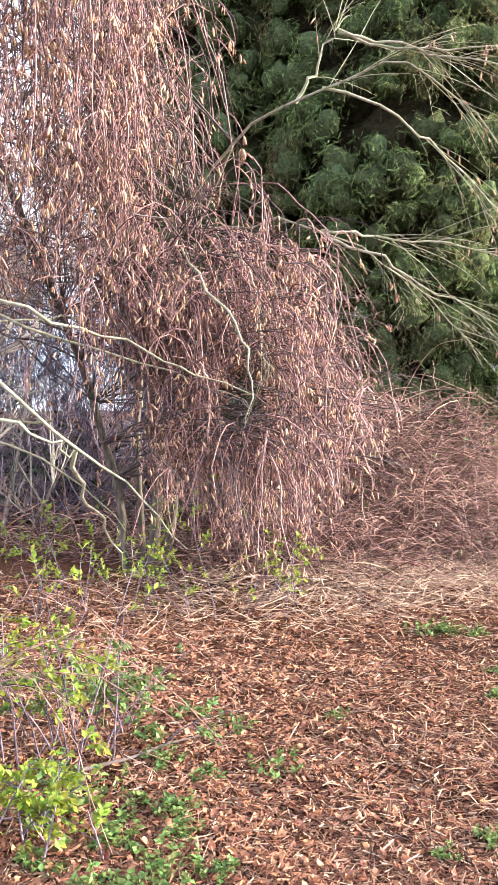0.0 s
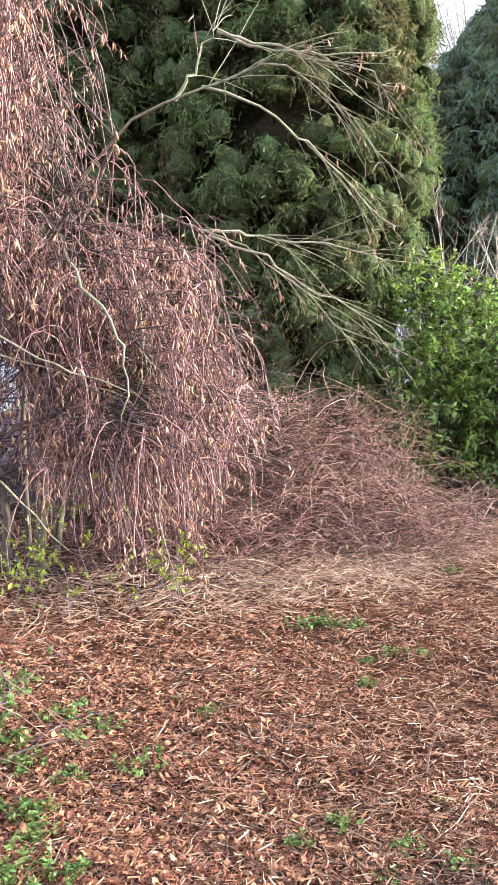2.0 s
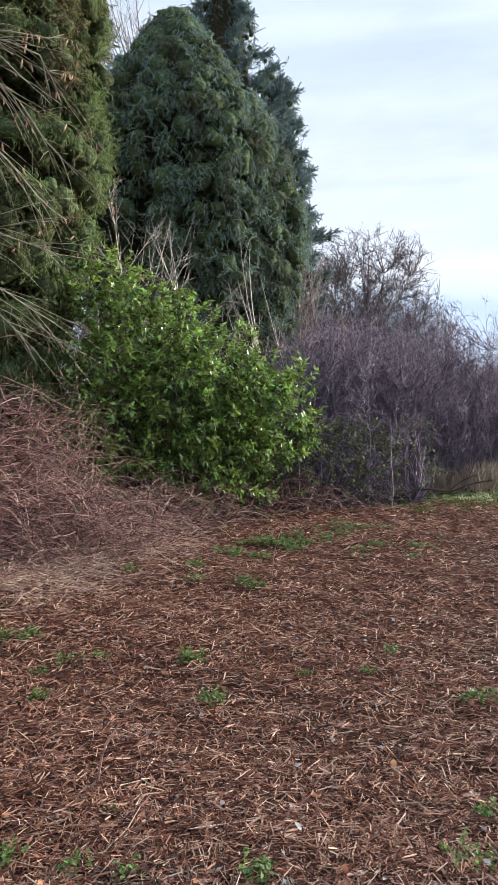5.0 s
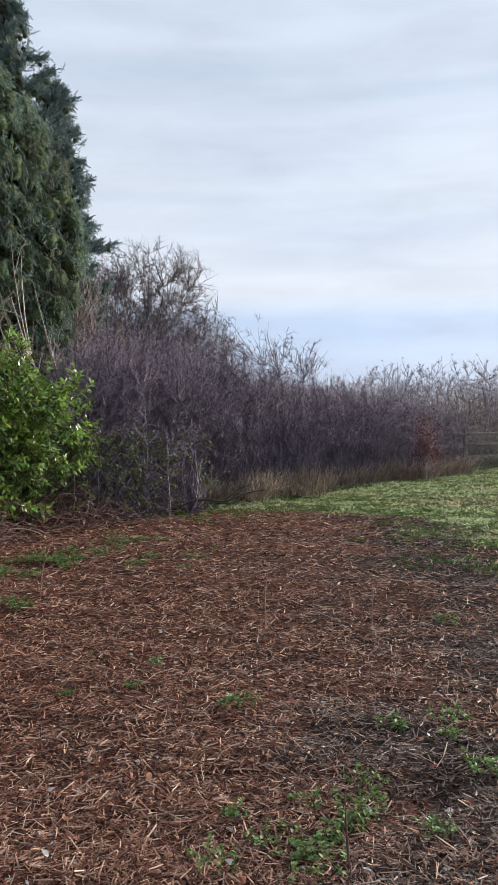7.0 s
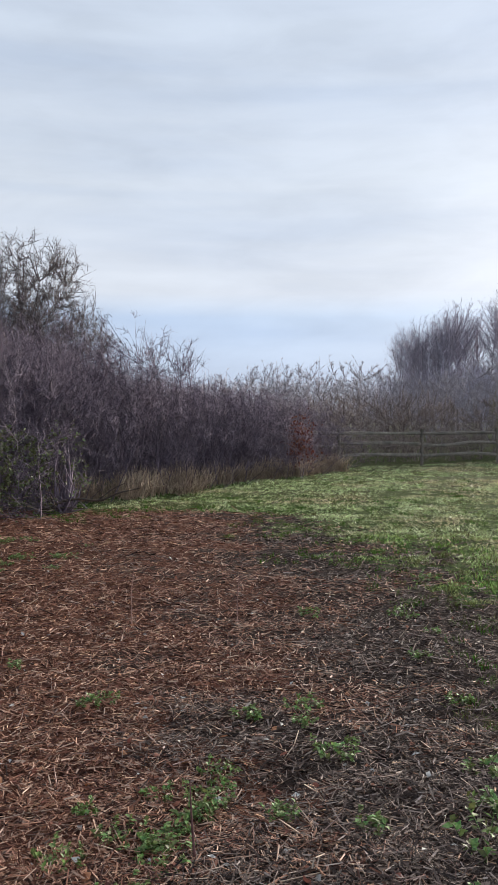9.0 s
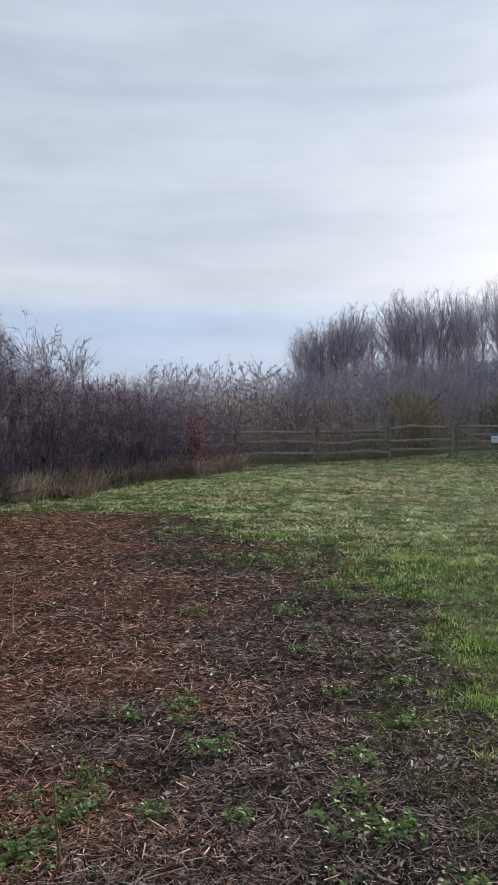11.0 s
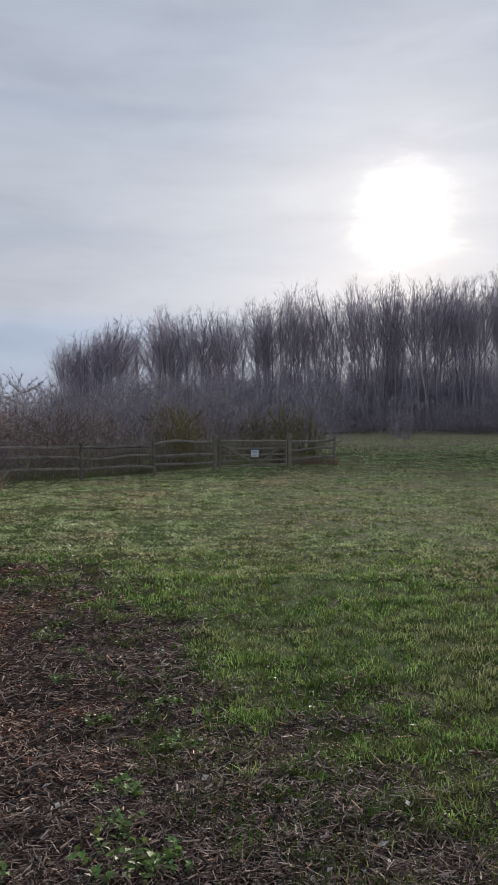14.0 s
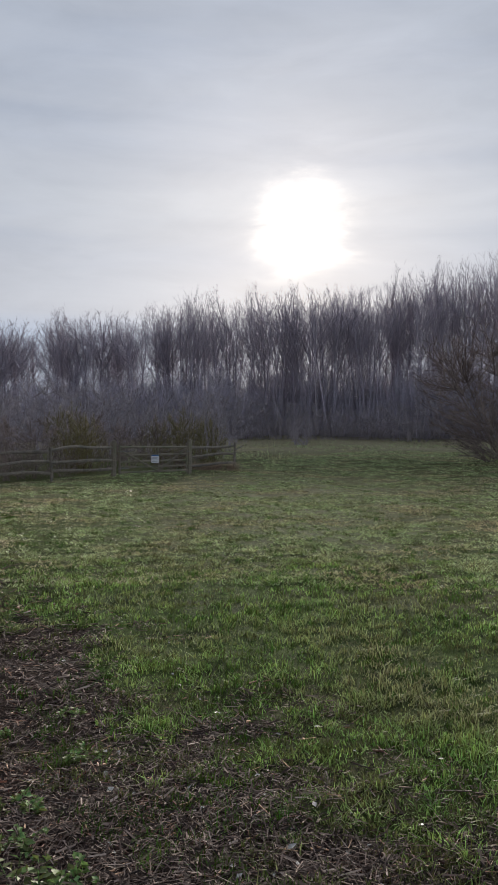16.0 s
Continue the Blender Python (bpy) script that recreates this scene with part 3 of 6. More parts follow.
keep = (rng.random(len(x)) < want) & (meadow(x, y) < 0)
x, y = x[keep], y[keep]
n = len(x)
nrm = unit(np.array([0, 0, 1.0]) + 0.42 * rng.normal(size=(n, 3)))
scatter(g, *ROUND_LEAF, np.stack([x, y, lift(x, y) + 0.004 + 0.014 * rng.random(n)], 1), np.cross(nrm, around(rng, n)), nrm,
        np.stack([0.018 + 0.028 * rng.random(n), 0.018 + 0.028 * rng.random(n), 0.06 * rng.normal(size=n)], 1))
stuff("fallen_leaves", g, M["dead_leaf"], "curled russet fallen leaves on the mulch", "leaves")
g = Geo()
x, y = in_view(rng, 420, 2.6, 9, 20, 100)
keep = meadow(x, y) < 1.5
x, y = x[keep], y[keep]
n = len(x)
nrm = unit(np.array([0, 0, 1.0]) + 0.3 * rng.normal(size=(n, 3)))
scatter(g, *LEAF, np.stack([x, y, lift(x, y) + 0.015], 1), np.cross(nrm, around(rng, n)), nrm, np.stack([0.02 + 0.03 * rng.random(n)] * 3, 1))
stuff("pale_scraps", g, M["flint"], "small pale flints and scraps on the mulch", "stones")


# ---- meadow grass ----
def blades(rng, x, y, tall, wide, lean=0.5):
    n = len(x)
    a = rng.random(n) * 2 * np.pi
    out = np.stack([np.cos(a), np.sin(a), 0 * a], 1)
    side = np.stack([-np.sin(a), np.cos(a), 0 * a], 1) * (wide / 2)[:, None]
    base = np.stack([x, y, lift(x, y) - 0.005], 1)
    ln = (lean * rng.random(n) * tall)[:, None]
    mid = base + out * ln * 0.35 + np.array([0, 0, 1]) * (tall * 0.6)[:, None]
    tip = base + out * ln + np.array([0, 0, 1]) * tall[:, None]
    v = np.stack([base - side, base + side, mid + side * 0.8, mid - side * 0.8, tip], 1)
    f3 = np.arange(n)[:, None] * 5 + np.array([3, 2, 4])
    f4 = np.arange(n)[:, None] * 5 + np.array([0, 1, 2, 3])
    g = Geo().add(v, f4)
    g.f.append(f3)
    return g


rng = np.random.default_rng(7)
x, y = in_view(rng, 260000, 2.5, 11, 34, 107, 0.9)
clump = np.clip(1.5 * mottle(x, y, 0.11, 4) * (0.35 + mottle(x, y, 0.5, 5)) - 0.1, 0, 1)
keep = (rng.random(len(x)) < np.clip(turf(x, y) * 0.9 + 0.12, 0, 1) * (0.22 + 0.78 * clump)) & (y < 12.2)
x, y, clump = x[keep], y[keep], clump[keep]
r = np.hypot(x, y)
stuff("meadow_grass", blades(rng, x, y, 0.010 + (0.008 + 0.052 * clump) * rng.random(len(x)), (0.0028 + 0.003 * rng.random(len(x))) * (0.75 + 0.12 * r), 2.0),
      M["grass"], "short damp meadow grass in uneven tufts", "grass")


def short_sward(rng, x, y, tall, wide):
    """Low leaning blades, one small pointed face each."""
    n = len(x)
    a, b = rng.random(n) * 2 * np.pi, rng.random(n) * 2 * np.pi
    side = np.stack([np.cos(a), np.sin(a), 0 * a], 1) * (wide / 2)[:, None]
    base = np.stack([x, y, lift(x, y) - 0.004], 1)
    tip = base + np.stack([np.cos(b) * tall * 1.3, np.sin(b) * tall * 1.3, tall], 1)
    return Geo().add(np.stack([base - side, base + side, tip], 1), np.arange(n)[:, None] * 3 + np.array([0, 1, 2]))


x, y = in_view(rng, 520000, 9.0, 60, 38, 107, 0.85)
clump = np.clip(1.7 * mottle(x, y, 0.16, 6) * (0.3 + mottle(x, y, 0.8, 7)) - 0.15, 0, 1)
keep = (rng.random(len(x)) < np.clip(turf(x, y), 0, 1) * (0.24 + 0.76 * clump)) & (y < 12.2 + np.maximum(0, 0.1 * (x - 12))) & (x < 30 + 2.4 * (10 - y))
x, y, clump = x[keep], y[keep], clump[keep]
r = np.hypot(x, y)
stuff("meadow_sward", short_sward(rng, x, y, (0.012 + 0.045 * clump * rng.random(len(x))) * (0.85 + 0.012 * r), (0.013 + 0.014 * rng.random(len(x))) * (0.4 + 0.075 * r)),
      M["sward"], "low damp grazed sward with bleached patches", "grass")
# coarser tussocks, standing over the rest, and loose tufts at the mulch's edge
x, y = in_view(rng, 7000, 2.6, 40, 36, 106, 0.9)
edge, r = turf(x, y), np.hypot(x, y)
keep = (edge > -0.9) & (rng.random(len(x)) < np.where(edge < 0.6, 0.7, 0.5) * np.clip(1.3 - 0.03 * r, 0.4, 1)) & (y < 12.0)
x, y = np.repeat(x[keep], 22), np.repeat(y[keep], 22)
r = np.minimum(np.hypot(x, y), 22)
x, y = x + 0.035 * (0.6 + 0.08 * r) * rng.normal(size=len(x)), y + 0.035 * (0.6 + 0.08 * r) * rng.normal(size=len(x))
stuff("grass_tussocks", blades(rng, x, y, (0.018 + 0.050 * rng.random(len(x))) * np.clip(0.8 + 0.02 * r, 0.9, 1.15), (0.003 + 0.003 * rng.random(len(x))) * (0.6 + 0.11 * r), 1.7),
      M["tussock"], "coarse darker tussocks scattered through the meadow", "grass")


# ---- weeping catkin tree by the bank ----
def weeping_tree():
    rng = np.random.default_rng(11)
    base = np.array([-1.05, 7.6, 0.0])
    tree = thing("weeping_tree", tuple(base), "weeping bare tree with purple-brown hanging twigs and ochre catkins", "tree")
    stems = [spline([(0, 0, -0.1), (0.06, -0.05, 1.2), (-0.05, -0.2, 2.6), (-0.25, -0.45, 4.2), (-0.5, -0.7, 6.2)], 14),
             spline([(0.14, 0.1, -0.1), (0.22, 0.12, 1.0), (0.30, 0.0, 2.1), (0.45, -0.35, 3.2), (0.8, -0.8, 3.9)], 14),
             spline([(-0.25, 0.05, -0.1), (-0.4, 0.1, 1.0), (-0.75, -0.1, 2.3), (-1.3, -0.5, 3.8), (-1.8, -1.0, 5.2)], 14),
             spline([(-0.1, 0.2, -0.1), (-0.2, 0.4, 1.2), (-0.1, 0.6, 2.8), (0.0, 0.5, 4.6)], 14)]
    for s, r0 in zip(stems, (0.058, 0.045, 0.045, 0.035)):
        g = Geo()
        s = s + 0.015 * rng.normal(size=s.shape)
        tubes(g, s[None], taper(1, 14, r0, 0.02), 8)
        part("trunk", g, M["trunk"], tree)
    # long limbs that arch out and over
    limbs = [[(0.35, -0.6, 3.35), (0.95, -1.35, 3.85), (1.45, -1.55, 4.0), (1.95, -1.55, 4.25), (2.35, -1.5, 4.15), (2.7, -1.45, 3.85), (3.2, -1.4, 3.4)],
             [(1.3, -1.5, 3.95), (1.45, -1.55, 4.2), (1.62, -1.55, 4.5)],
             [(1.62, -1.55, 4.48), (2.2, -1.5, 4.38), (3.1, -1.35, 4.5)],
             [(1.62, -1.55, 4.46), (1.95, -1.6, 4.35), (2.45, -1.7, 4.22), (3.0, -1.7, 4.05)],
             [(1.5, -1.55, 4.05), (1.95, -1.5, 3.92), (2.35, -1.4, 3.7), (2.75, -1.35, 3.35), (3.1, -1.3, 3.05)],
             [(0.45, -0.35, 3.2), (1.2, -0.7, 3.25), (1.9, -0.8, 3.0), (2.5, -0.8, 2.55), (2.95, -0.8, 2.0)],
             [(1.5, -0.75, 3.15), (2.2, -0.7, 3.1), (3.2, -0.7, 2.95)],
             [(1.6, -0.75, 3.1), (2.3, -0.9, 2.75), (3.1, -0.9, 2.3)],
             [(0.4, -0.8, 2.95), (0.9, -1.3, 2.8), (1.05, -1.45, 2.3), (1.1, -1.5, 1.8)],
             [(-1.9, -2.2, 2.6), (-0.9, -2.0, 2.3), (-0.2, -1.7, 2.05), (0.6, -1.4, 1.8), (1.0, -1.2, 1.6)],
             [(-2.0, -2.3, 1.95), (-1.2, -1.9, 1.5), (-0.6, -1.2, 1.1), (-0.15, -0.5, 0.5)],
             [(-0.9, -0.3, 1.5), (-1.4, -1.2, 1.5), (-2.0, -2.2, 1.1)],
             [(-0.1, -0.3, 2.2), (-0.7, -1.3, 2.35), (-1.3, -2.6, 2.0)],
             [(-0.35, -0.5, 4.4), (0.2, -1.3, 4.9), (0.9, -2.0, 4.8), (1.6, -2.3, 4.5)],
             [(-0.4, -0.6, 5.0), (-0.4, -1.8, 5.2), (-0.05, -2.8, 4.7), (0.15, -3.4, 4.1)],
             [(-1.2, -0.5, 3.6), (-1.0, -1.8, 4.6), (-0.5, -2.8, 4.5), (-0.3, -3.5, 4.0)],
             [(-0.4, -0.6, 4.9), (0.1, -0.4, 5.6), (0.5, -0.2, 6.0)],
             [(-1.3, -2.5, 2.6), (-0.61, -2.7, 2.31), (-0.29, -2.6, 2.17), (-0.05, -2.4, 2.12), (0.33, -2.3, 1.93), (0.6, -2.3, 1.85), (0.96, -2.3, 1.69)],
             [(-1.3, -2.7, 2.2), (-0.62, -2.7, 1.75), (-0.19, -2.5, 1.35), (0.16, -2.1, 0.95), (0.45, -1.7, 0.58)],
             [(0.4, -1.2, 2.9), (0.69, -2.4, 2.37), (0.91, -2.6, 2.04), (0.95, -2.65, 1.77), (0.94, -2.65, 1.48)],
             [(-1.2, -2.8, 1.8), (-0.62, -2.7, 1.51), (-0.33, -2.6, 1.41), (-0.19, -2.5, 1.31)],
             [(-0.19, -2.5, 1.33), (-0.22, -2.1, 0.99), (-0.11, -1.8, 0.7), (-0.03, -1.4, 0.22)]]
    lines = []
    for pts in limbs:
        s = spline(pts, 13)
        s[1:] += 0.02 * rng.normal(size=s[1:].shape)
        g = Geo()
        tubes(g, s[None], taper(1, 13, (0.012 if len(pts) != 3 else 0.015) * (1.35 if pts[0][1] < -2 else 1.0), 0.004), 6)
        part("limb", g, M["limb_grey"], tree)
        lines.append(s)
    lines = np.array(lines)
    # arching branches that fill a drooping crown, high on the bank's side and low over the mulch
    m = 330
    tx = -3.1 + 4.35 * rng.random(m) ** 0.85
    top = np.interp(tx, [-3.1, -0.9, -0.4, -0.25, 0.6, 1.0, 1.2], [5.5, 5.4, 4.8, 3.35, 3.05, 2.7, 2.3])
    tz = np.where(tx < -0.7, 2.3, 0.9) + (top - np.where(tx < -0.7, 2.3, 0.9)) * rng.random(m)
    ty = 4.7 + 2.6 * rng.random(m) + 0.5 * np.maximum(tx, 0)
    end = np.stack([tx, ty, tz], 1) - base
    stem = np.array(stems)
    root = stem[rng.integers(3, size=m), np.clip((end[:, 2] / 6.0 * 13).astype(int) + rng.integers(0, 3, size=m), 3, 13)]
    bow = (root + end) / 2 + np.array([0, 0, 0.35]) + 0.18 * rng.normal(size=(m, 3))
    u = np.linspace(0, 1, 9)[None, :, None]
    arch = (1 - u) ** 2 * root[:, None] + 2 * u * (1 - u) * bow[:, None] + u ** 2 * end[:, None] + 0.02 * rng.normal(size=(m, 9, 3))
    g = Geo()
    tubes(g, arch, taper(m, 9, 0.009, 0.003), 4, True)
    part("branchwork", g, M["bare_bark"], tree, kind="stuff")
    # hanging twigs
    n = 4600
    p3, w3, i3, t3 = sprout(rng, arch, n, 0.3, 1.0, 60, 25)
    # the curtain thins out over the long bare boughs
    reach = p3[:, 0] + base[0]
    high = p3[:, 2] > np.interp(reach, [-0.9, -0.45, -0.25, 0.6, 1.2], [5.6, 4.9, 3.4, 3.0, 2.3])
    keep = ~(high & (rng.random(n) < 0.94)) & (reach < 1.5)
    p3, w3 = p3[keep], w3[keep]
    w3[:, 0] += 0.1
    length = np.minimum(0.35 + 0.95 * rng.random(len(p3)) ** 1.3, np.maximum(p3[:, 2] - np.where(p3[:, 0] + base[0] < -0.7, 1.3, 0.3), 0.25))
    hang = grow(rng, p3, w3, length, 7, 0.30, 0.17, 0.24)
    # the curtain draws in towards its foot, and parts into bunches with dark gaps between
    over = hang[:, :, 0] + base[0] - np.interp(hang[:, :, 2], [0.4, 1.0, 1.6, 2.3, 2.9, 3.2, 3.5], [0.40, 0.72, 0.95, 1.15, 0.95, 0.55, -0.25])
    gap = fray(hang[:, 4, 0], 0.45 * hang[:, 4, 2], 0.42) + 0.5 * fray(hang[:, 4, 2], hang[:, 4, 0], 0.3)
    hang = hang[(over.max(1) < 0.12 * rng.random(len(hang))) & (gap > -0.55 + 0.7 * rng.random(len(hang)))]
    g = Geo()
    tubes(g, hang, taper(len(hang), 8, 0.0056, 0.0024), 3, True)
    m = 4800
    p4, w4, _, _ = sprout(rng, hang, m, 0.1, 0.95, 55, 18)
    side = grow(rng, p4, w4, 0.10 + 0.28 * rng.random(m), 3, 0.24, 0.18, 0.15)
    tubes(g, side, taper(m, 4, 0.0036, 0.0016), 3, True)
    p5, w5, _, _ = sprout(rng, lines[:9], 120, 0.35, 1.0, 20, 9)
    thin = grow(rng, p5, w5, 0.3 + 0.8 * rng.random(120) ** 1.4, 5, 0.04, 0.06, 0.10)
    pale = Geo()
    tubes(pale, thin, taper(120, 6, 0.0036, 0.0016), 3, True)
    p5, w5, _, _ = sprout(rng, thin, 190, 0.2, 1.0, 35, 12)
    tubes(pale, grow(rng, p5, w5, 0.08 + 0.2 * rng.random(190), 3, 0.08, 0.1, 0.1), taper(190, 4, 0.0022, 0.0012), 3, True)
    part("spray_cluster", pale, M["limb_grey"], tree, "pale lichened side shoots", kind="stuff")
    # long straight strands that hang nearest, on the bank's side
    n = 190
    top = np.stack([-2.1 + 1.42 * rng.random(n) ** 0.9, 4.3 + 1.1 * rng.random(n), 4.4 + 0.9 * rng.random(n)], 1) - base
    strand = grow(rng, top, np.stack([0.25 * rng.normal(size=n), 0.2 * rng.normal(size=n), -np.ones(n)], 1), 0.8 + 1.5 * rng.random(n) ** 1.4, 9, 0.16, 0.10, 0.05)
    tubes(g, strand, taper(n, 10, 0.0055, 0.002), 4, True)
    p6, w6, _, _ = sprout(rng, strand, 1000, 0.1, 1.0, 40, 15)
    fork = grow(rng, p6, w6, 0.08 + 0.22 * rng.random(1000), 3, 0.25, 0.14, 0.1)
    tubes(g, fork, taper(1000, 4, 0.003, 0.0014), 3, True)
    part("twig_growth", g, M["twig_purple"], tree, "thin purple-brown hanging twigs", kind="stuff")
    g = Geo()
    n = 8600
    pc, _, _, _ = sprout(rng, np.concatenate([side, thin[::2, 1:5]]), n, 0.4, 1.0, 40, 10)
    down = np.array([0, 0, -1.0]) + 0.35 * rng.normal(size=(n, 3))
    scatter(g, *CATKIN, pc, down, around(rng, n), np.stack([0.045 + 0.045 * rng.random(n), np.full(n, 0.11), np.full(n, 0.11)], 1))
    # bunches of three to five on the near strands
    pb, _, _, _ = sprout(rng, fork, 460, 0.5, 1.0, 40, 10)
    pb = np.repeat(pb, 4, 0)
    scatter(g, *CATKIN, pb + 0.006 * rng.normal(size=pb.shape), np.array([0, 0, -1.0]) + 0.26 * rng.normal(size=pb.shape), around(rng, len(pb)), np.stack([0.05 + 0.045 * rng.random(len(pb)), np.full(len(pb), 0.13), np.full(len(pb), 0.13)], 1))
    part("catkin_cluster", g, M["catkin"], tree, "ochre hanging catkins", kind="stuff")


weeping_tree()


# ---- bramble thickets and bank ----
def thicket(at, size, n, mat, label, name="bramble_thicket", leaves=0, seed=1, arch=0.2, tall=1.0, thick=0.0058):
    rng = np.random.default_rng(seed)
    ob = thing(name, at, label, "brambles")
    rx, ry, h = size
    a, q = rng.random(n) * 2 * np.pi, rng.random(n) ** 0.5
    start = np.stack([rx * q * np.cos(a), ry * q * np.sin(a), np.full(n, -0.03)], 1)
    dome = np.sqrt(np.clip(1 - q ** 4, 0.06, 1))
    start[:, 2] += h * 0.75 * dome * rng.random(n)
    way = np.stack([1.0 * rng.normal(size=n), 0.8 * rng.normal(size=n) - 0.15, 0.1 + 0.7 * rng.random(n)], 1)
    length = (0.3 + 0.9 * min(h, 1.1) * rng.random(n)) * tall
    line = grow(rng, start, way, length, 8, arch * 0.4, 0.20, arch)
    line[:, :, 2] = np.maximum(line[:, :, 2], 0.01 + 0.03 * rng.random((n, 1)))
    g = Geo()
    tubes(g, line, taper(n, 9, thick * (0.5 + 0.9 * rng.random(n)), 0.0015), 3, True)
    part("stem_cluster", g, mat, ob, kind="stuff")
    # longer bleached canes arching over the tangle
    m = n // 34
    over = grow(rng, line[rng.integers(n, size=m), 3], np.stack([rng.normal(size=m), 0.5 * rng.normal(size=m) - 0.3, 0.1 + 0.5 * rng.random(m)], 1), 0.4 + 0.45 * h * rng.random(m), 9, 0.07, 0.10, 0.12)
    over[:, :, 2] = np.maximum(over[:, :, 2], 0.02)
    g = Geo()
    tubes(g, over, taper(m, 10, 0.0045, 0.002), 4, True)
    part("cane_tangle", g, M["straw"], ob, "bleached arching canes", kind="stuff")
    if leaves:
        p, w, _, _ = sprout(rng, line, leaves, 0.2, 1, 60, 20)
        g = Geo()
        scatter(g, *LEAF, p, w, np.array([0, 0, 1.0]) + 0.6 * rng.normal(size=(leaves, 3)), 0.03 + 0.04 * rng.random(leaves))
        part("foliage", g, M["bramble_leaf"], ob, "small dull green leaves", kind="stuff")


thicket((1.55, 9.2, 0), (1.75, 1.1, 2.35), 3500, M["bramble"], "tall tangled mound of brown leafless bramble stems", leaves=900, seed=2)
thicket((1.9, 8.2, 0), (1.9, 0.6, 1.0), 1300, M["bramble"], "lower dry bramble stems before the tall mound", leaves=240, seed=9)
thicket((0.6, 7.5, 0), (1.3, 0.7, 0.8), 1000, M["bramble"], "low tangle of dry bramble stems under the tree", leaves=120, seed=3)
thicket((3.9, 9.7, 0), (1.5, 0.7, 0.75), 700, M["bramble"], "low dry bramble stems at the laurel's foot", leaves=260, seed=4)
thicket((6.4, 10.3, 0), (1.5, 0.5, 0.6), 520, M["bramble"], "low dry bramble stems at the hedge's foot", leaves=160, seed=5)
thicket((-2.2, 8.8, 0), (1.8, 0.8, 0.7), 600, M["bramble"], "sparse dry stems behind the tree's trunk", leaves=200, seed=6)
thicket((8.0, 10.9, 0), (1.3, 0.7, 0.9), 520, M["hedge"], "dark twiggy brambles beside a fallen bough", leaves=420, seed=8)


# ---- leafy shrubs ----
def leafy_bush(name, at, lobes, n, mat, leaf_len, label, stem_mat, seed, group="", category="shrub", sprigs=500, leaf=LEAF, slim=1.0):
    """A dense bush: leaning stems and whorled leaves over several swelling lobes."""
    rng = np.random.default_rng(seed)
    ob = thing(name, at, label, category, group)
    lobes = np.array(lobes, float)
    g = Geo()
    ends = lobes[rng.integers(len(lobes), size=60)]
    tip = ends[:, :3] + around(rng, 60) * ends[:, 3:6] * 0.6
    tip[:, 2] = np.maximum(tip[:, 2], 0.3)
    root = tip * np.array([0.35, 0.35, 0]) + np.array([0, 0, -0.05])
    mid = root * 0.5 + tip * 0.5 + 0.12 * rng.normal(size=tip.shape)
    tubes(g, np.stack([root, mid, tip], 1), taper(60, 3, 0.02, 0.006), 5)
    part("stem_cluster", g, stem_mat, ob, kind="stuff")
    vol = lobes[:, 3] * lobes[:, 5]
    k = rng.choice(len(lobes), size=sprigs, p=vol / vol.sum())
    out = around(rng, sprigs)
    depth = 1.02 - 0.42 * rng.random(sprigs) ** 1.3
    p = lobes[k, :3] + out * lobes[k, 3:6] * depth[:, None]
    ok = p[:, 2] > 0.12
    p, out = p[ok], out[ok]
    heading = unit(out + np.array([0.1, -0.1, 0.65]) + 0.35 * rng.normal(size=out.shape))
    sprig = grow(rng, p, heading, 0.12 + 0.22 * rng.random(len(p)), 4, 0.02, 0.12)
    g = Geo()
    tubes(g, sprig[:, ::2], taper(len(p), 3, 0.004, 0.002), 3, True)
    part("sprig_cluster", g, stem_mat, ob, kind="stuff")
    q, w, _, t = sprout(rng, sprig, n, 0.1, 1.0, 58, 14)
    g = Geo()
    nrm = np.array([0, 0, 1.0]) + 0.45 * rng.normal(size=(n, 3)) - w * 0.4
    scatter(g, *leaf, q, w + np.array([0, 0, -0.12]), nrm, (leaf_len * (0.6 + 0.7 * rng.random(n)))[:, None] * np.array([1.0, slim, 1.0]))
    part("foliage", g, mat, ob, kind="stuff")
    return ob


leafy_bush("laurel_bush", (5.0, 11.3, 0), [(-1.0, 0.0, 2.2, 0.75, 0.9, 1.6), (-0.35, -0.1, 1.9, 0.95, 0.9, 1.65), (0.55, -0.3, 1.6, 1.0, 0.9, 1.45), (1.4, -0.6, 1.25, 0.9, 0.75, 1.1),
                                            (-0.75, -0.6, 1.2, 0.85, 0.7, 1.05), (0.5, -0.95, 0.95, 0.9, 0.6, 0.85), (-0.05, -0.85, 1.9, 0.55, 0.5, 0.6), (1.0, -0.85, 1.5, 0.55, 0.5, 0.5)],
           44000, M["laurel"], 0.108, "big mounded evergreen laurel with glossy bright green leaves", M["trunk"], 21, sprigs=1900, slim=0.74)
leafy_bush("ivy_bush", (7.6, 10.7, 0), [(0, 0, 0.65, 0.9, 0.5, 0.8), (0.8, 0.1, 0.6, 0.7, 0.5, 0.7)], 5200, M["bramble_leaf"], 0.06, "sparse dull ivy-leaved bush beside the laurel", M["hedge"], 22, sprigs=330)
leafy_bush("ivy_sapling", (9.3, 10.5, 0), [(0, 0, 0.8, 0.32, 0.32, 0.6), (0.2, 0.1, 0.4, 0.35, 0.3, 0.35)], 520, M["bramble_leaf"], 0.06, "thin leafy sapling before the dark hedge", M["hedge"], 24, category="sapling", sprigs=70)
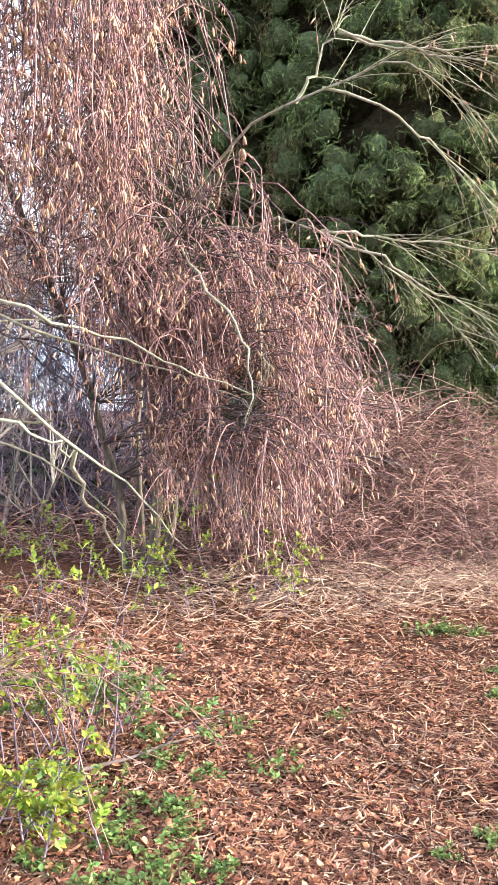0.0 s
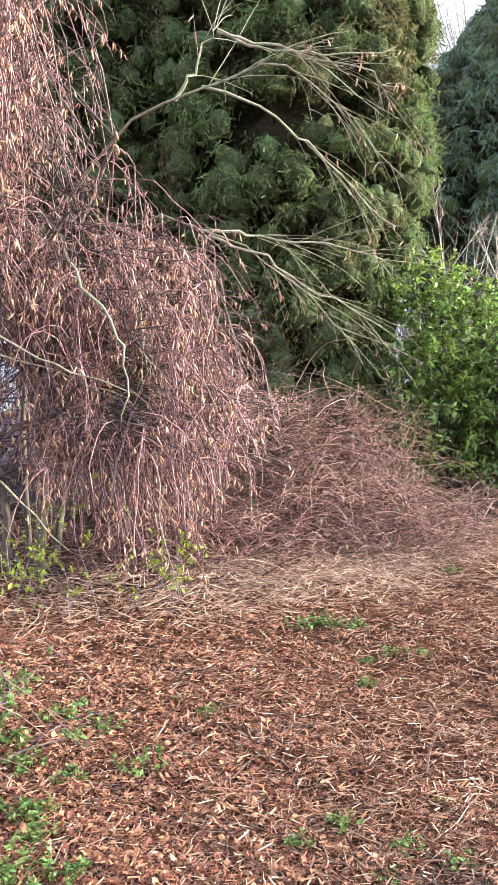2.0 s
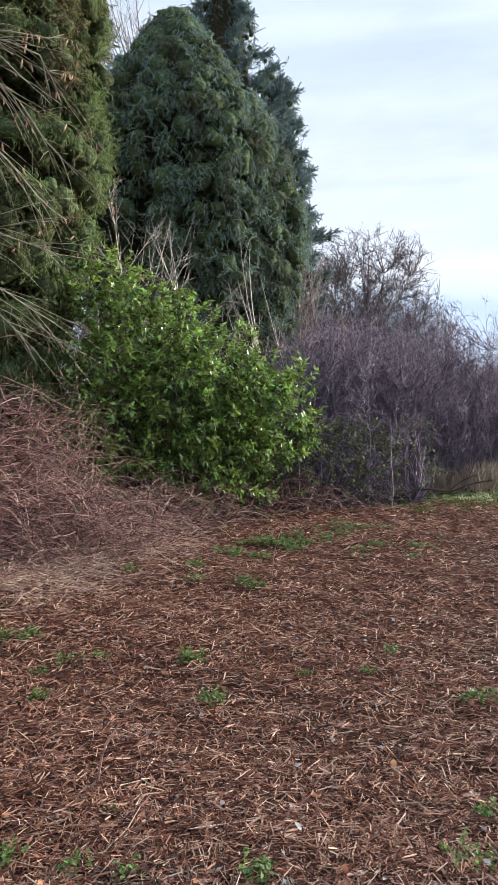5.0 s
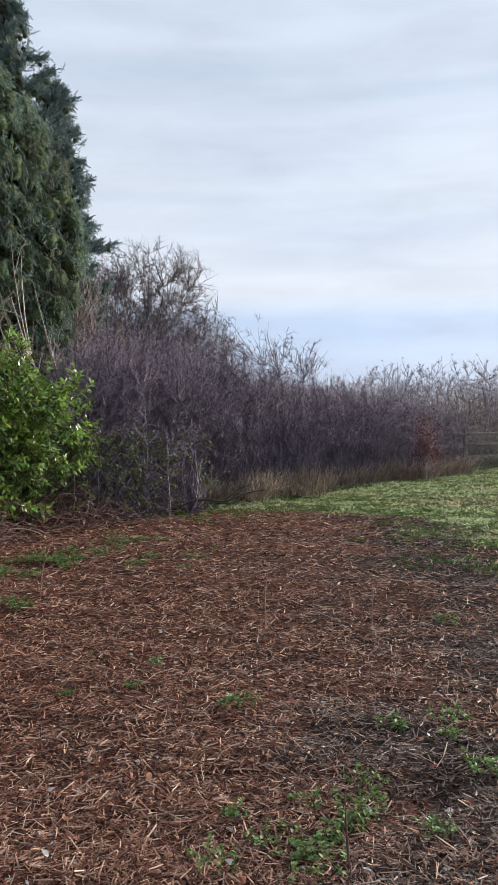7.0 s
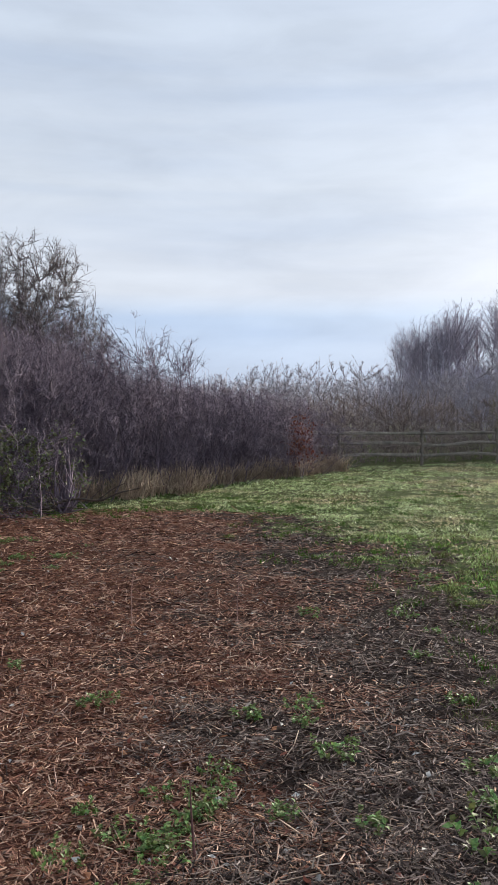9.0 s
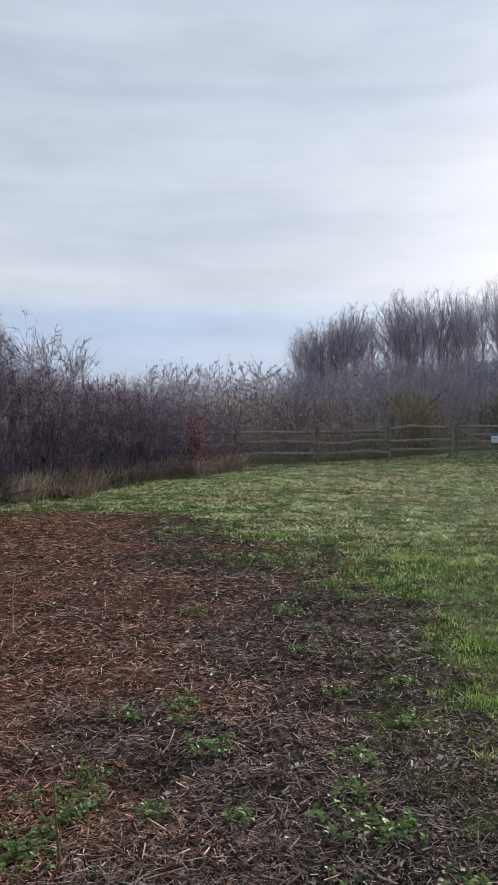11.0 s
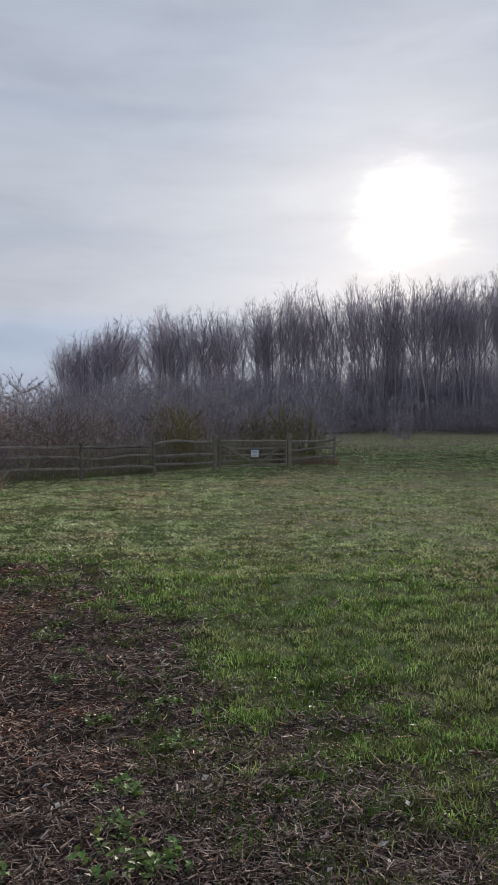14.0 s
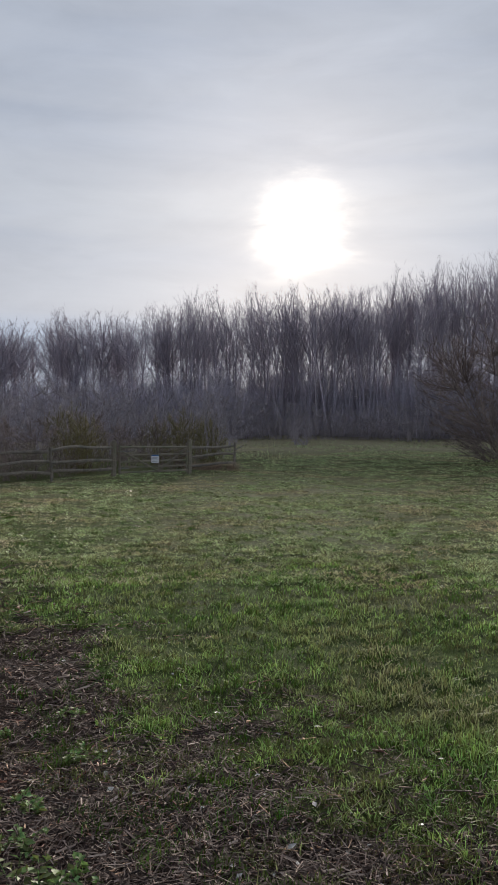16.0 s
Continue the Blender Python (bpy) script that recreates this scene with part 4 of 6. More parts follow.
leafy_bush("evergreen_bush", (-3.6, 11.2, 0), [(0, 0, 0.7, 1.3, 0.8, 0.9), (1.4, 0.2, 0.6, 1.1, 0.7, 0.7)], 2600, M["dark_green"], 0.08, "dark low evergreen bush in the shade of the bank", M["hedge"], 23, sprigs=420)


def sapling(at, tall, n_stem, n_leaf, seed, label, lean=(0, 0)):
    """Thin brown shoots with loose yellow-green leaves."""
    rng = np.random.default_rng(seed)
    ob = thing("privet_sapling", at, label, "sapling", "young privets")
    start = np.stack([0.18 * rng.normal(size=n_stem), 0.14 * rng.normal(size=n_stem), np.full(n_stem, -0.02)], 1)
    way = np.stack([0.4 * rng.normal(size=n_stem) + lean[0], 0.3 * rng.normal(size=n_stem) + lean[1], np.ones(n_stem)], 1)
    line = grow(rng, start, way, tall * (0.5 + 0.6 * rng.random(n_stem)), 8, 0.02, 0.09, 0.05)
    p, w, _, _ = sprout(rng, line, n_stem * 5, 0.3, 1, 50, 12)
    side = grow(rng, p, w, tall * (0.12 + 0.2 * rng.random(len(p))), 4, 0.02, 0.12)
    g = Geo()
    tubes(g, line, taper(n_stem, 9, 0.0045, 0.0016), 4)
    tubes(g, side, taper(len(p), 5, 0.0022, 0.0012), 3)
    part("stem_cluster", g, M["hedge"], ob, kind="stuff")
    q, w, _, _ = sprout(rng, side, n_leaf, 0.15, 1, 50, 12)
    g = Geo()
    scatter(g, *LEAF, q, w, np.array([0, 0, 1.0]) + 0.5 * rng.normal(size=(n_leaf, 3)), 0.026 + 0.024 * rng.random(n_leaf))
    part("foliage", g, M["yellow_leaf"] if seed % 2 else M["weed"], ob, kind="stuff")


sapling((-1.05, 3.45, 0), 1.0, 12, 900, 31, "straggling young shrub with yellow-green leaves at the mulch's edge")
sapling((-0.85, 3.7, 0), 0.6, 12, 800, 32, "low straggling young shrub with fresh green leaves")
sapling((-0.95, 2.75, 0), 0.5, 12, 700, 33, "low yellow-leaved shoots among bare twigs")
sapling((-0.75, 6.1, 0), 1.0, 9, 520, 35, "thin privet shoots with yellow-green leaf sprays under the tree", (-0.05, 0.0))
sapling((0.1, 6.1, 0), 1.0, 8, 420, 37, "thin privet shoots with yellow leaf sprays under the tree", (0.1, 0))
sapling((-1.5, 6.0, 0), 0.9, 9, 480, 39, "privet shoots with yellow-green leaves under the tree")


def bare_twigs(at, seed, n=9):
    """Thin shoots that rise, arch over and droop."""
    rng = np.random.default_rng(seed)
    ob = thing("bare_sapling", at, "thin bare brown twigs arching over the mulch", "sapling")
    root = np.stack([0.10 * rng.normal(size=n), 0.15 * rng.normal(size=n), np.zeros(n) - 0.02], 1)
    bend = np.array([0.35, 0.0, 1.2]) + rng.normal(size=(n, 3)) * np.array([0.12, 0.15, 0.28])
    end = np.array([0.98, 0.1, 0.38]) + rng.normal(size=(n, 3)) * np.array([0.22, 0.22, 0.2])
    u = np.linspace(0, 1, 12)[None, :, None]
    line = (1 - u) ** 2 * root[:, None] + 2 * u * (1 - u) * bend[:, None] + u ** 2 * end[:, None]
    line[:, 1:] += 0.008 * rng.normal(size=line[:, 1:].shape)
    p, w, _, _ = sprout(rng, line, 80, 0.35, 1, 35, 12)
    side = grow(rng, p, w, 0.10 + 0.22 * rng.random(80), 4, 0.14, 0.10, 0.1)
    g = Geo()
    tubes(g, line, taper(n, 12, 0.004, 0.0014), 4)
    tubes(g, side, taper(80, 5, 0.002, 0.001), 3)
    part("twig_growth", g, M["bramble"], ob, kind="stuff")


bare_twigs((-1.45, 2.9, 0), 41)


# ---- cypresses ----
def cypress(at, tall, radius, n, mat, label, seed, low=0.8, point=0.55, frond_len=0.26, spiky=0.0, droop=0.5):
    """A cypress: trunk, boughs and a skin of drooping sprays, thickest towards the open side."""
    rng = np.random.default_rng(seed)
    ob = thing("cypress_tree", at, label, "tree", "cypresses")
    g = Geo()
    tubes(g, spline([(0, 0, -0.1), (0.05, 0, tall * 0.5), (0, 0.05, tall * 0.97)], 8)[None], taper(1, 8, 0.16, 0.03), 8)
    part("trunk", g, M["trunk"], ob)

    def girth(z):
        s = np.clip((z - low) / (tall - low), 0, 1)
        return radius * np.interp(z, [0, 2.5, 5.0], [0.55, 0.68, 1.0]) * np.minimum(np.clip(s / 0.10, 0.35, 1), np.clip((1 - s) / (1 - point), 0.02, 1) ** 0.75)

    nb = 150
    zb = low + (tall - low) * rng.random(nb) ** 1.1 * 0.97
    ab = rng.random(nb) * 2 * np.pi
    ln = girth(zb) * (0.9 + 0.25 * rng.random(nb)) * (1 + spiky * rng.random(nb))
    boughs = grow(rng, np.stack([0 * zb, 0 * zb, zb - 0.3], 1), np.stack([np.cos(ab), np.sin(ab), 0.35 + 0.2 * rng.random(nb)], 1), ln, 5, -0.02, 0.05)
    g = Geo()
    tubes(g, boughs, taper(nb, 6, 0.022, 0.006), 4)
    part("bough_cluster", g, M["trunk"], ob, kind="stuff")
    # added solid core, dead brown darkened for shade, knobbly like the clumps before it
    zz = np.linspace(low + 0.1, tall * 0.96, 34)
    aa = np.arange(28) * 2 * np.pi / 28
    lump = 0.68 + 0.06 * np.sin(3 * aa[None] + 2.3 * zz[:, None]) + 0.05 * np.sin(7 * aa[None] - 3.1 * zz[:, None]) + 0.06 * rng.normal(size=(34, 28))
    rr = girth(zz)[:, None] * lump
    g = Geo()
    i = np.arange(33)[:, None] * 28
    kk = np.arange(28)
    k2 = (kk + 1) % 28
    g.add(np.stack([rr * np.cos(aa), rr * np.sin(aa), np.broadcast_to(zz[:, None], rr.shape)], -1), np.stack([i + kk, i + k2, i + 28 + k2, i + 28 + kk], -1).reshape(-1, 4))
    part("inner_growth", g, M["dark_core"], ob, "added solid core, dead brown darkened for the crown's inner shade", kind="stuff")
    # clumps swell out from the general outline, sprays cover them
    to_eye = math.atan2(-at[1], -at[0])
    nc = int(tall * radius * (19 if spiky else 58))
    zc = low + (tall - low) * rng.random(nc)
    ac = to_eye + rng.uniform(-2.1, 2.1, size=nc)
    rc = girth(zc) * (0.98 - 0.45 * rng.random(nc) ** 2.5)
    centre = np.stack([rc * np.cos(ac), rc * np.sin(ac), zc], 1)
    if spiky:
        end = boughs[rng.integers(nb, size=nc * 2 // 3)]
        centre[: nc * 2 // 3] = end[:, -1] * 0.98
    k = rng.integers(nc, size=n)
    size = (0.22 + 0.10 * radius) * (0.6 + 0.7 * rng.random(nc)) * (0.55 if spiky else 0.6)
    # each clump's inner shade as an added darker lump, knobbly, under its sprays
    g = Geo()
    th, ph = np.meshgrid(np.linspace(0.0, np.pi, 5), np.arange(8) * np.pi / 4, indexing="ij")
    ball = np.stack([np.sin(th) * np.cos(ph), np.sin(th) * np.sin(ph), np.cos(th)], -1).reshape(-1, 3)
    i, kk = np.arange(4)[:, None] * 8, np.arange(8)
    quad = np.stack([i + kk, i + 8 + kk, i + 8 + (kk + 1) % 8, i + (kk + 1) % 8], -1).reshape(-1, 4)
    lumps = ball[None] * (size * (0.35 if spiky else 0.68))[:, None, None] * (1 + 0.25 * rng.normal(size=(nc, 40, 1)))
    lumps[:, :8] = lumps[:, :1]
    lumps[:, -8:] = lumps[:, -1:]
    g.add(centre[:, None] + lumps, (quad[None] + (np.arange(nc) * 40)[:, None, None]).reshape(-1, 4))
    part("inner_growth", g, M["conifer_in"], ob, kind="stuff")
    bulge = around(rng, n)
    face = unit(centre * np.array([1, 1, 0]))[k]
    turned_in = (bulge * face).sum(1) < -0.25
    bulge[turned_in] -= 2 * (bulge * face).sum(1)[turned_in][:, None] * face[turned_in]
    p = centre[k] + bulge * size[k][:, None] * np.array([1, 1, 0.85]) * (0.62 + 0.52 * rng.random(n))[:, None]
    away = unit(np.stack([p[:, 0], p[:, 1], 0 * p[:, 2]], 1)) * 0.5 + bulge
    out = unit(away)
    way = unit(np.cross(out, around(rng, n)) + 0.55 * out + np.array([0, 0, -droop]))
    nrm = unit(out + np.array([0, 0, 0.25]) + 0.45 * rng.normal(size=(n, 3)))
    if spiky:
        # plumes along the outer boughs
        m = int(n * 0.85)
        at_bough, u = boughs[rng.integers(nb, size=m)], 0.4 + 0.72 * rng.random(m)
        tip, inner = at_bough[:, -1], at_bough[:, 2]
        p[:m] = inner + (tip - inner) * u[:, None] + rng.normal(size=(m, 3)) * (0.13 * (1.22 - u))[:, None]
        way[:m] = unit(unit(tip - inner) + np.array([0, 0, 0.25]) + 0.55 * rng.normal(size=(m, 3)))
    ok = p[:, 2] > 0.15
    g = Geo()
    fs = frond_len * (0.6 + 0.8 * rng.random(n))
    scatter(g, *FROND, p[ok], way[ok], nrm[ok], fs[ok])
    part("crown", g, mat, ob, kind="stuff")


cypress((2.05, 12.1, 0), 11.0, 2.15, 52000, M["conifer_a"], "tall green cypress with feathery sprays and brown patches", 51, low=0.5, frond_len=0.13, point=0.75, droop=0.45)
cypress((-0.7, 12.9, 0), 11.0, 1.8, 22000, M["conifer_a"], "tall green cypress behind the weeping tree", 52, low=0.8, frond_len=0.16, point=0.75, droop=0.45)
cypress((7.1, 15.6, 0), 9.8, 2.0, 36000, M["conifer_b"], "blue-green cypress with hanging sprays", 53, low=0.6, frond_len=0.16, point=0.72, droop=0.8)
cypress((8.6, 15.2, 0), 8.3, 1.25, 16000, M["conifer_b"], "rounded blue-green cypress with hanging sprays", 54, low=0.5, frond_len=0.16, point=0.66, droop=0.8)
cypress((10.7, 20.3, 0), 14.5, 1.9, 15000, M["conifer_c"], "dark blue-green cypress with feathered upswept tips", 55, low=1.5, point=0.45, frond_len=0.25, spiky=0.5, droop=-0.1)
cypress((12.8, 20.9, 0), 12.0, 1.45, 13000, M["conifer_c"], "dark pointed cypress with ragged upswept tips", 56, low=1.2, point=0.3, frond_len=0.25, spiky=0.7, droop=-0.1)


# ---- bare shrubs and trees ----
def to_rim(p, w, centre, half):
    """How far the egg-shaped crown's outline lies from p along w."""
    a, b = (p - centre) / half, unit(w) / half
    q, r, c = (b * b).sum(-1), (a * b).sum(-1), (a * a).sum(-1) - 1
    return np.maximum((np.sqrt(np.maximum(r * r - q * c, 0)) - r) / q, 0.03)


def fill_crown(rng, lines, egg, half, n, low, shell=0.33):
    """Curved branches from the nearest fitting stem to places spread through the crown."""
    out = around(rng, n)
    end = egg + out * rng.random((n, 1)) ** shell * half * 0.95
    end[:, 2] = np.maximum(end[:, 2], low + 0.1 * rng.random(n))
    spot = lines[:, :-1].reshape(-1, 3)
    rise = end[:, None, 2] - spot[None, :, 2]
    side = np.hypot(end[:, None, 0] - spot[None, :, 0], end[:, None, 1] - spot[None, :, 1])
    cost = side + 0.6 * np.abs(rise - 0.35 * side - 0.08 * half[2]) + np.where(rise < 0, 50.0, 0.0)
    root = spot[cost.argmin(1)]
    bend = root + (end - root) * np.array([0.62, 0.62, 0.45]) + 0.04 * half[0] * rng.normal(size=end.shape)
    u = np.linspace(0, 1, 5)[None, :, None]
    return (1 - u) ** 2 * root[:, None] + 2 * u * (1 - u) * bend[:, None] + u ** 2 * end[:, None]


def bare_shrub(name, at, tall, wide, stems, branches, twigs, mat, label, category, group, seed, rad=0.016, spread=0.35, fine=0.004, upright=0.0, reach=1.0, foot=0.18, fan=36):
    """Stems that fan up from the foot, with branches, twigs and spurs that end near a domed outline."""
    rng = np.random.default_rng(seed)
    ob = thing(name, at, label, category, group)
    egg, half = np.array([0, 0, tall * 0.46]), np.array([wide, wide, tall * 0.52])
    start = np.stack([foot * wide * rng.normal(size=stems), foot * wide * rng.normal(size=stems), np.full(stems, -0.05)], 1)
    way = np.stack([spread * rng.normal(size=stems), spread * rng.normal(size=stems), np.ones(stems)], 1)
    way[:, :2] += start[:, :2] * 0.5
    low = start + np.array([0, 0, 0.2 * tall])
    line = grow(rng, start, way, np.minimum(tall * (0.55 + 0.40 * rng.random(stems)), 0.2 * tall + to_rim(low, way, egg, half) * (0.62 + 0.25 * rng.random(stems))), 6, -0.01, 0.05)
    g = Geo()
    tubes(g, line, taper(stems, 7, rad * (0.7 + 0.6 * rng.random(stems)), rad * 0.25), 3, True)
    part("stem_cluster", g, mat, ob, kind="stuff")

    def shoots(lines, n, low, high, angle, length, steps, over):
        p, w, _, t = sprout(rng, lines, n, low, high, angle, 11)
        w[:, 2] += upright + 0.12
        full = length * (1.1 - 0.4 * t)
        return grow(rng, p, w, np.clip(to_rim(p, w, egg, half) * (0.8 + over * rng.random(n) ** 2), 0.45 * full, full), steps, -0.01, 0.05)

    br = fill_crown(rng, line, egg, half, branches, 0.12 * tall)
    nt = max(20, twigs // 3)
    tw = shoots(br, nt, 0.15, 1.0, fan, reach * tall * (0.05 + 0.10 * rng.random(nt)), 2, 0.3)
    sp = shoots(np.concatenate([tw, tw, br[:, 2:]]), twigs, 0.15, 1.0, fan + 4, tall * (0.03 + 0.05 * rng.random(twigs)), 1, 0.45)
    g = Geo()
    tubes(g, br, taper(branches, 5, rad * 0.42, fine), 3, True)
    tubes(g, tw, taper(nt, 3, fine * 1.3, fine * 0.7), 3, True)
    tubes(g, sp, taper(twigs, 2, fine, fine * 0.6), 3, True)
    part("twig_growth", g, mat, ob, kind="stuff")
    return ob


def domed_tree(at, tall, wide, mat, label, seed, limbs=34):
    """A leafless tree: short trunk, limbs fanning out to a domed crown, fine twigs at its rim."""
    rng = np.random.default_rng(seed)
    ob = thing("bare_tree", at, label, "tree", "bare trees")
    g = Geo()
    tubes(g, spline([(0, 0, -0.1), (0.08, 0.0, tall * 0.25), (0.0, 0.1, tall * 0.55), (0.1, 0.1, tall * 0.85)], 10)[None], taper(1, 10, 0.11, 0.015), 6)
    part("trunk", g, mat, ob)
    egg, half = np.array([0, 0, tall * 0.64]), np.array([wide, wide, tall * 0.36])
    out = around(rng, limbs)
    out[:, 2] = np.maximum(out[:, 2], -0.35 - 0.2 * out[:, 2])
    end = egg + unit(out) * half * (0.62 + 0.25 * rng.random((limbs, 1)))
    root = np.stack([0 * end[:, 0], 0 * end[:, 0], np.minimum(end[:, 2] - 0.12 * tall, tall * (0.28 + 0.34 * rng.random(limbs)))], 1)
    bend = np.stack([end[:, 0] * 0.62, end[:, 1] * 0.62, root[:, 2] + 0.5 * (end[:, 2] - root[:, 2])], 1) + 0.12 * rng.normal(size=end.shape)
    u = np.linspace(0, 1, 8)[None, :, None]
    line = (1 - u) ** 2 * root[:, None] + 2 * u * (1 - u) * bend[:, None] + u ** 2 * end[:, None]
    for k in range(limbs):
        g = Geo()
        tubes(g, line[k:k + 1], taper(1, 8, 0.026, 0.007), 4, True)
        part("limb", g, mat, ob)
    nb, nt, ns = 420, 2100, 6000

    def shoots(lines, n, low, angle, length, steps, over):
        p, w, _, _ = sprout(rng, lines, n, low, 1.0, angle, 10)
        w[:, 2] += 0.05
        return grow(rng, p, w, np.clip(to_rim(p, w, egg, half) * (0.85 + over * rng.random(n)), 0.5 * length, length), steps, -0.01, 0.05)

    br = fill_crown(rng, line, egg, half, nb, 0.3 * tall, 0.28)
    tw = shoots(br, nt, 0.15, 46, tall * (0.035 + 0.06 * rng.random(nt)), 2, 0.3)
    sp = shoots(tw, ns, 0.15, 46, tall * (0.018 + 0.03 * rng.random(ns)), 1, 0.4)
    g = Geo()
    tubes(g, br, taper(nb, 5, 0.012, 0.006), 3, True)
    tubes(g, tw, taper(nt, 3, 0.009, 0.006), 3, True)
    tubes(g, sp, taper(ns, 2, 0.0065, 0.0045), 3, True)
    part("twig_growth", g, mat, ob, kind="stuff")
    return ob


def turned(ob, x, y, scale, turn):
    made = copy_thing(ob, pose(x, y, float(ground_z(x, y)), 0, 0, turn))
    made.scale = (scale[0], scale[0], scale[1])
    return made


rng = np.random.default_rng(61)
hedge_kinds = [bare_shrub("blackthorn_shrub", (9.6 + k * 0.8, 13.4 + 0.5 * k, 0), 3.8, 1.9, 30, 300, 2700, M["hedge"], "dense dark leafless blackthorn shrub in the hedge", "shrub", "hedge shrubs", 62 + k, 0.011, 0.34, 0.004, -0.06, 0.7, 0.36, 46) for k in range(4)]
# three rows along the bank's edge, lower towards the fence
for row in range(4):
    for k in range(12):
        s = k / 11
        x = 8.4 + 13.2 * s + 0.9 * row * (1 - s) + 0.35 * rng.normal()
        y = float(np.interp(x, [7, 9.5, 12, 15.6, 19, 24], [11.4, 12.2, 12.7, 12.7, 13.2, 13.7])) + 1.2 * row + 0.3 * rng.normal()
        h = float(np.interp(x, [8.4, 10, 11.3, 12.4, 13.4, 14.4, 15.8, 19, 21.6], [3.3, 3.75, 4.2, 4.15, 3.8, 3.35, 3.05, 2.75, 2.6])) / 3.85 * (1 + 0.04 * row)
        turned(hedge_kinds[(k + row) % 4], x, y, (0.95 + 0.2 * rng.random(), h * (0.90 + 0.16 * rng.random())), 360 * rng.random())

for x, y, s in ((-4.6, 12.4, 1.2), (-2.9, 12.6, 1.35), (-6.0, 12.8, 1.4), (-1.5, 11.0, 0.7), (-3.6, 14.6, 1.9), (-5.2, 15.0, 1.9), (-2.3, 14.2, 1.7), (-3.0, 11.4, 1.1), (3.6, 13.5, 0.9), (4.9, 14.6, 1.15), (4.2, 13.4, 1.0), (-7.5, 14.0, 1.3)):
    turned(hedge_kinds[int(rng.integers(4))], x, y, (1.1, s), 360 * rng.random())

# taller grey bare trees behind the hedge's end
domed_tree((15.9, 22.6, 0), 7.6, 2.4, M["bare_bark"], "grey leafless round-crowned tree behind the hedge", 71)
domed_tree((17.5, 22.4, 0), 8.3, 2.7, M["bare_bark"], "grey leafless spreading tree behind the hedge", 72)
domed_tree((18.9, 22.2, 0), 6.0, 2.3, M["bare_bark"], "brown leafless rounded tree behind the hedge", 78)
bare_shrub("bare_tree", (11.6, 17.6, 0), 6.6, 1.6, 10, 240, 1300, M["scrub"], "brown leafless twiggy tree against the cypresses", "tree", "bare trees", 73, 0.03, 0.22, 0.005, 0.2)
bare_shrub("bare_tree", (10.2, 15.2, 0), 4.6, 1.5, 12, 200, 900, M["scrub"], "brown leafless bushy tree at the cypresses' foot", "tree", "bare trees", 74, 0.022, 0.3, 0.0045, 0.2)
bare_shrub("bare_tree", (4.95, 13.3, 0), 6.3, 1.7, 9, 80, 420, M["pale_twig"], "pale leafless shrub reaching above the laurel", "shrub", "bare trees", 75, 0.034, 0.36, 0.0062, 0.0, 0.9)
bare_shrub("bare_tree", (6.2, 13.3, 0), 6.0, 1.9, 8, 80, 420, M["pale_twig"], "pale leafless shrub with a leaning stem above the laurel", "shrub", "bare trees", 76, 0.036, 0.40, 0.0062, 0.0, 0.9)
bare_shrub("bare_tree", (7.3, 13.4, 0), 4.3, 1.6, 9, 120, 700, M["scrub"], "brown leafless shrub reaching above the laurel", "shrub", "bare trees", 79, 0.02, 0.4, 0.004, 0.0, 0.8)
bare_shrub("bare_tree", (6.6, 17.6, 0), 12.6, 1.8, 10, 340, 3000, M["scrub"], "tall brown twiggy tree between the cypresses", "tree", "bare trees", 80, 0.05, 0.10, 0.006, 0.1, 0.7)
bare_shrub("bare_tree", (-3.6, 10.0, 0), 5.5, 1.5, 7, 130, 620, M["pale_twig"], "grey leafless tree behind the weeping one", "tree", "bare trees", 77, 0.03, 0.3, 0.004, 0.1)

# red-leaved beech sapling at the fence's end
beech = bare_shrub("beech_sapling", (18.6, 11.75, 0), 1.55, 0.7, 9, 60, 180, M["hedge"], "small beech holding its russet winter leaves", "sapling", "", 81, 0.012, 0.2, 0.003)
rng = np.random.default_rng(82)
g = Geo()
n = 800
p = np.array([0, 0, 0.95]) + rng.normal(size=(n, 3)) * np.array([0.22, 0.22, 0.30])
scatter(g, *SMALL_LEAF, p, around(rng, n), around(rng, n), 0.05 + 0.04 * rng.random(n))
part("foliage", g, M["red_leaf"], beech, "russet withered leaves", kind="stuff")

# scrub behind the fence
rng = np.random.default_rng(91)
scrub_kinds = [bare_shrub("scrub_bush", (27 + 3 * k, 15.5 - 0.8 * k, 0), 3.0, 1.6, 12, 110, 700, M["scrub"], "brown leafless scrub bush behind the fence", "shrub", "scrub behind the fence", 92 + k, 0.018, 0.30, 0.007, 0.2) for k in range(3)]
far_kind = bare_shrub("scrub_bush", (46, 20, 0.5), 3.2, 1.9, 10, 100, 800, M["far_scrub"], "leafless scrub bush far behind the fence, greyed for haze", "shrub", "scrub behind the fence", 95, 0.02, 0.30, 0.008, 0.05, 0.6)
willow_kind = bare_shrub("willow_bush", (34.6, 11.0, 0.3), 3.2, 1.3, 44, 200, 1300, M["willow"], "olive-brown upright willow bush behind the gate", "shrub", "willows", 96, 0.016, 0.30, 0.007, 0.5)
for h, d, s in ((79.4, 38.0, 0.98), (81.3, 39.0, 0.9), (77.6, 39.5, 0.85), (72.4, 34.2, 0.88)):
    x, y = 0.5 + d * math.sin(radians(h)), -0.35 + d * math.cos(radians(h))
    turned(willow_kind, x, y, (s, s), 360 * rng.random())
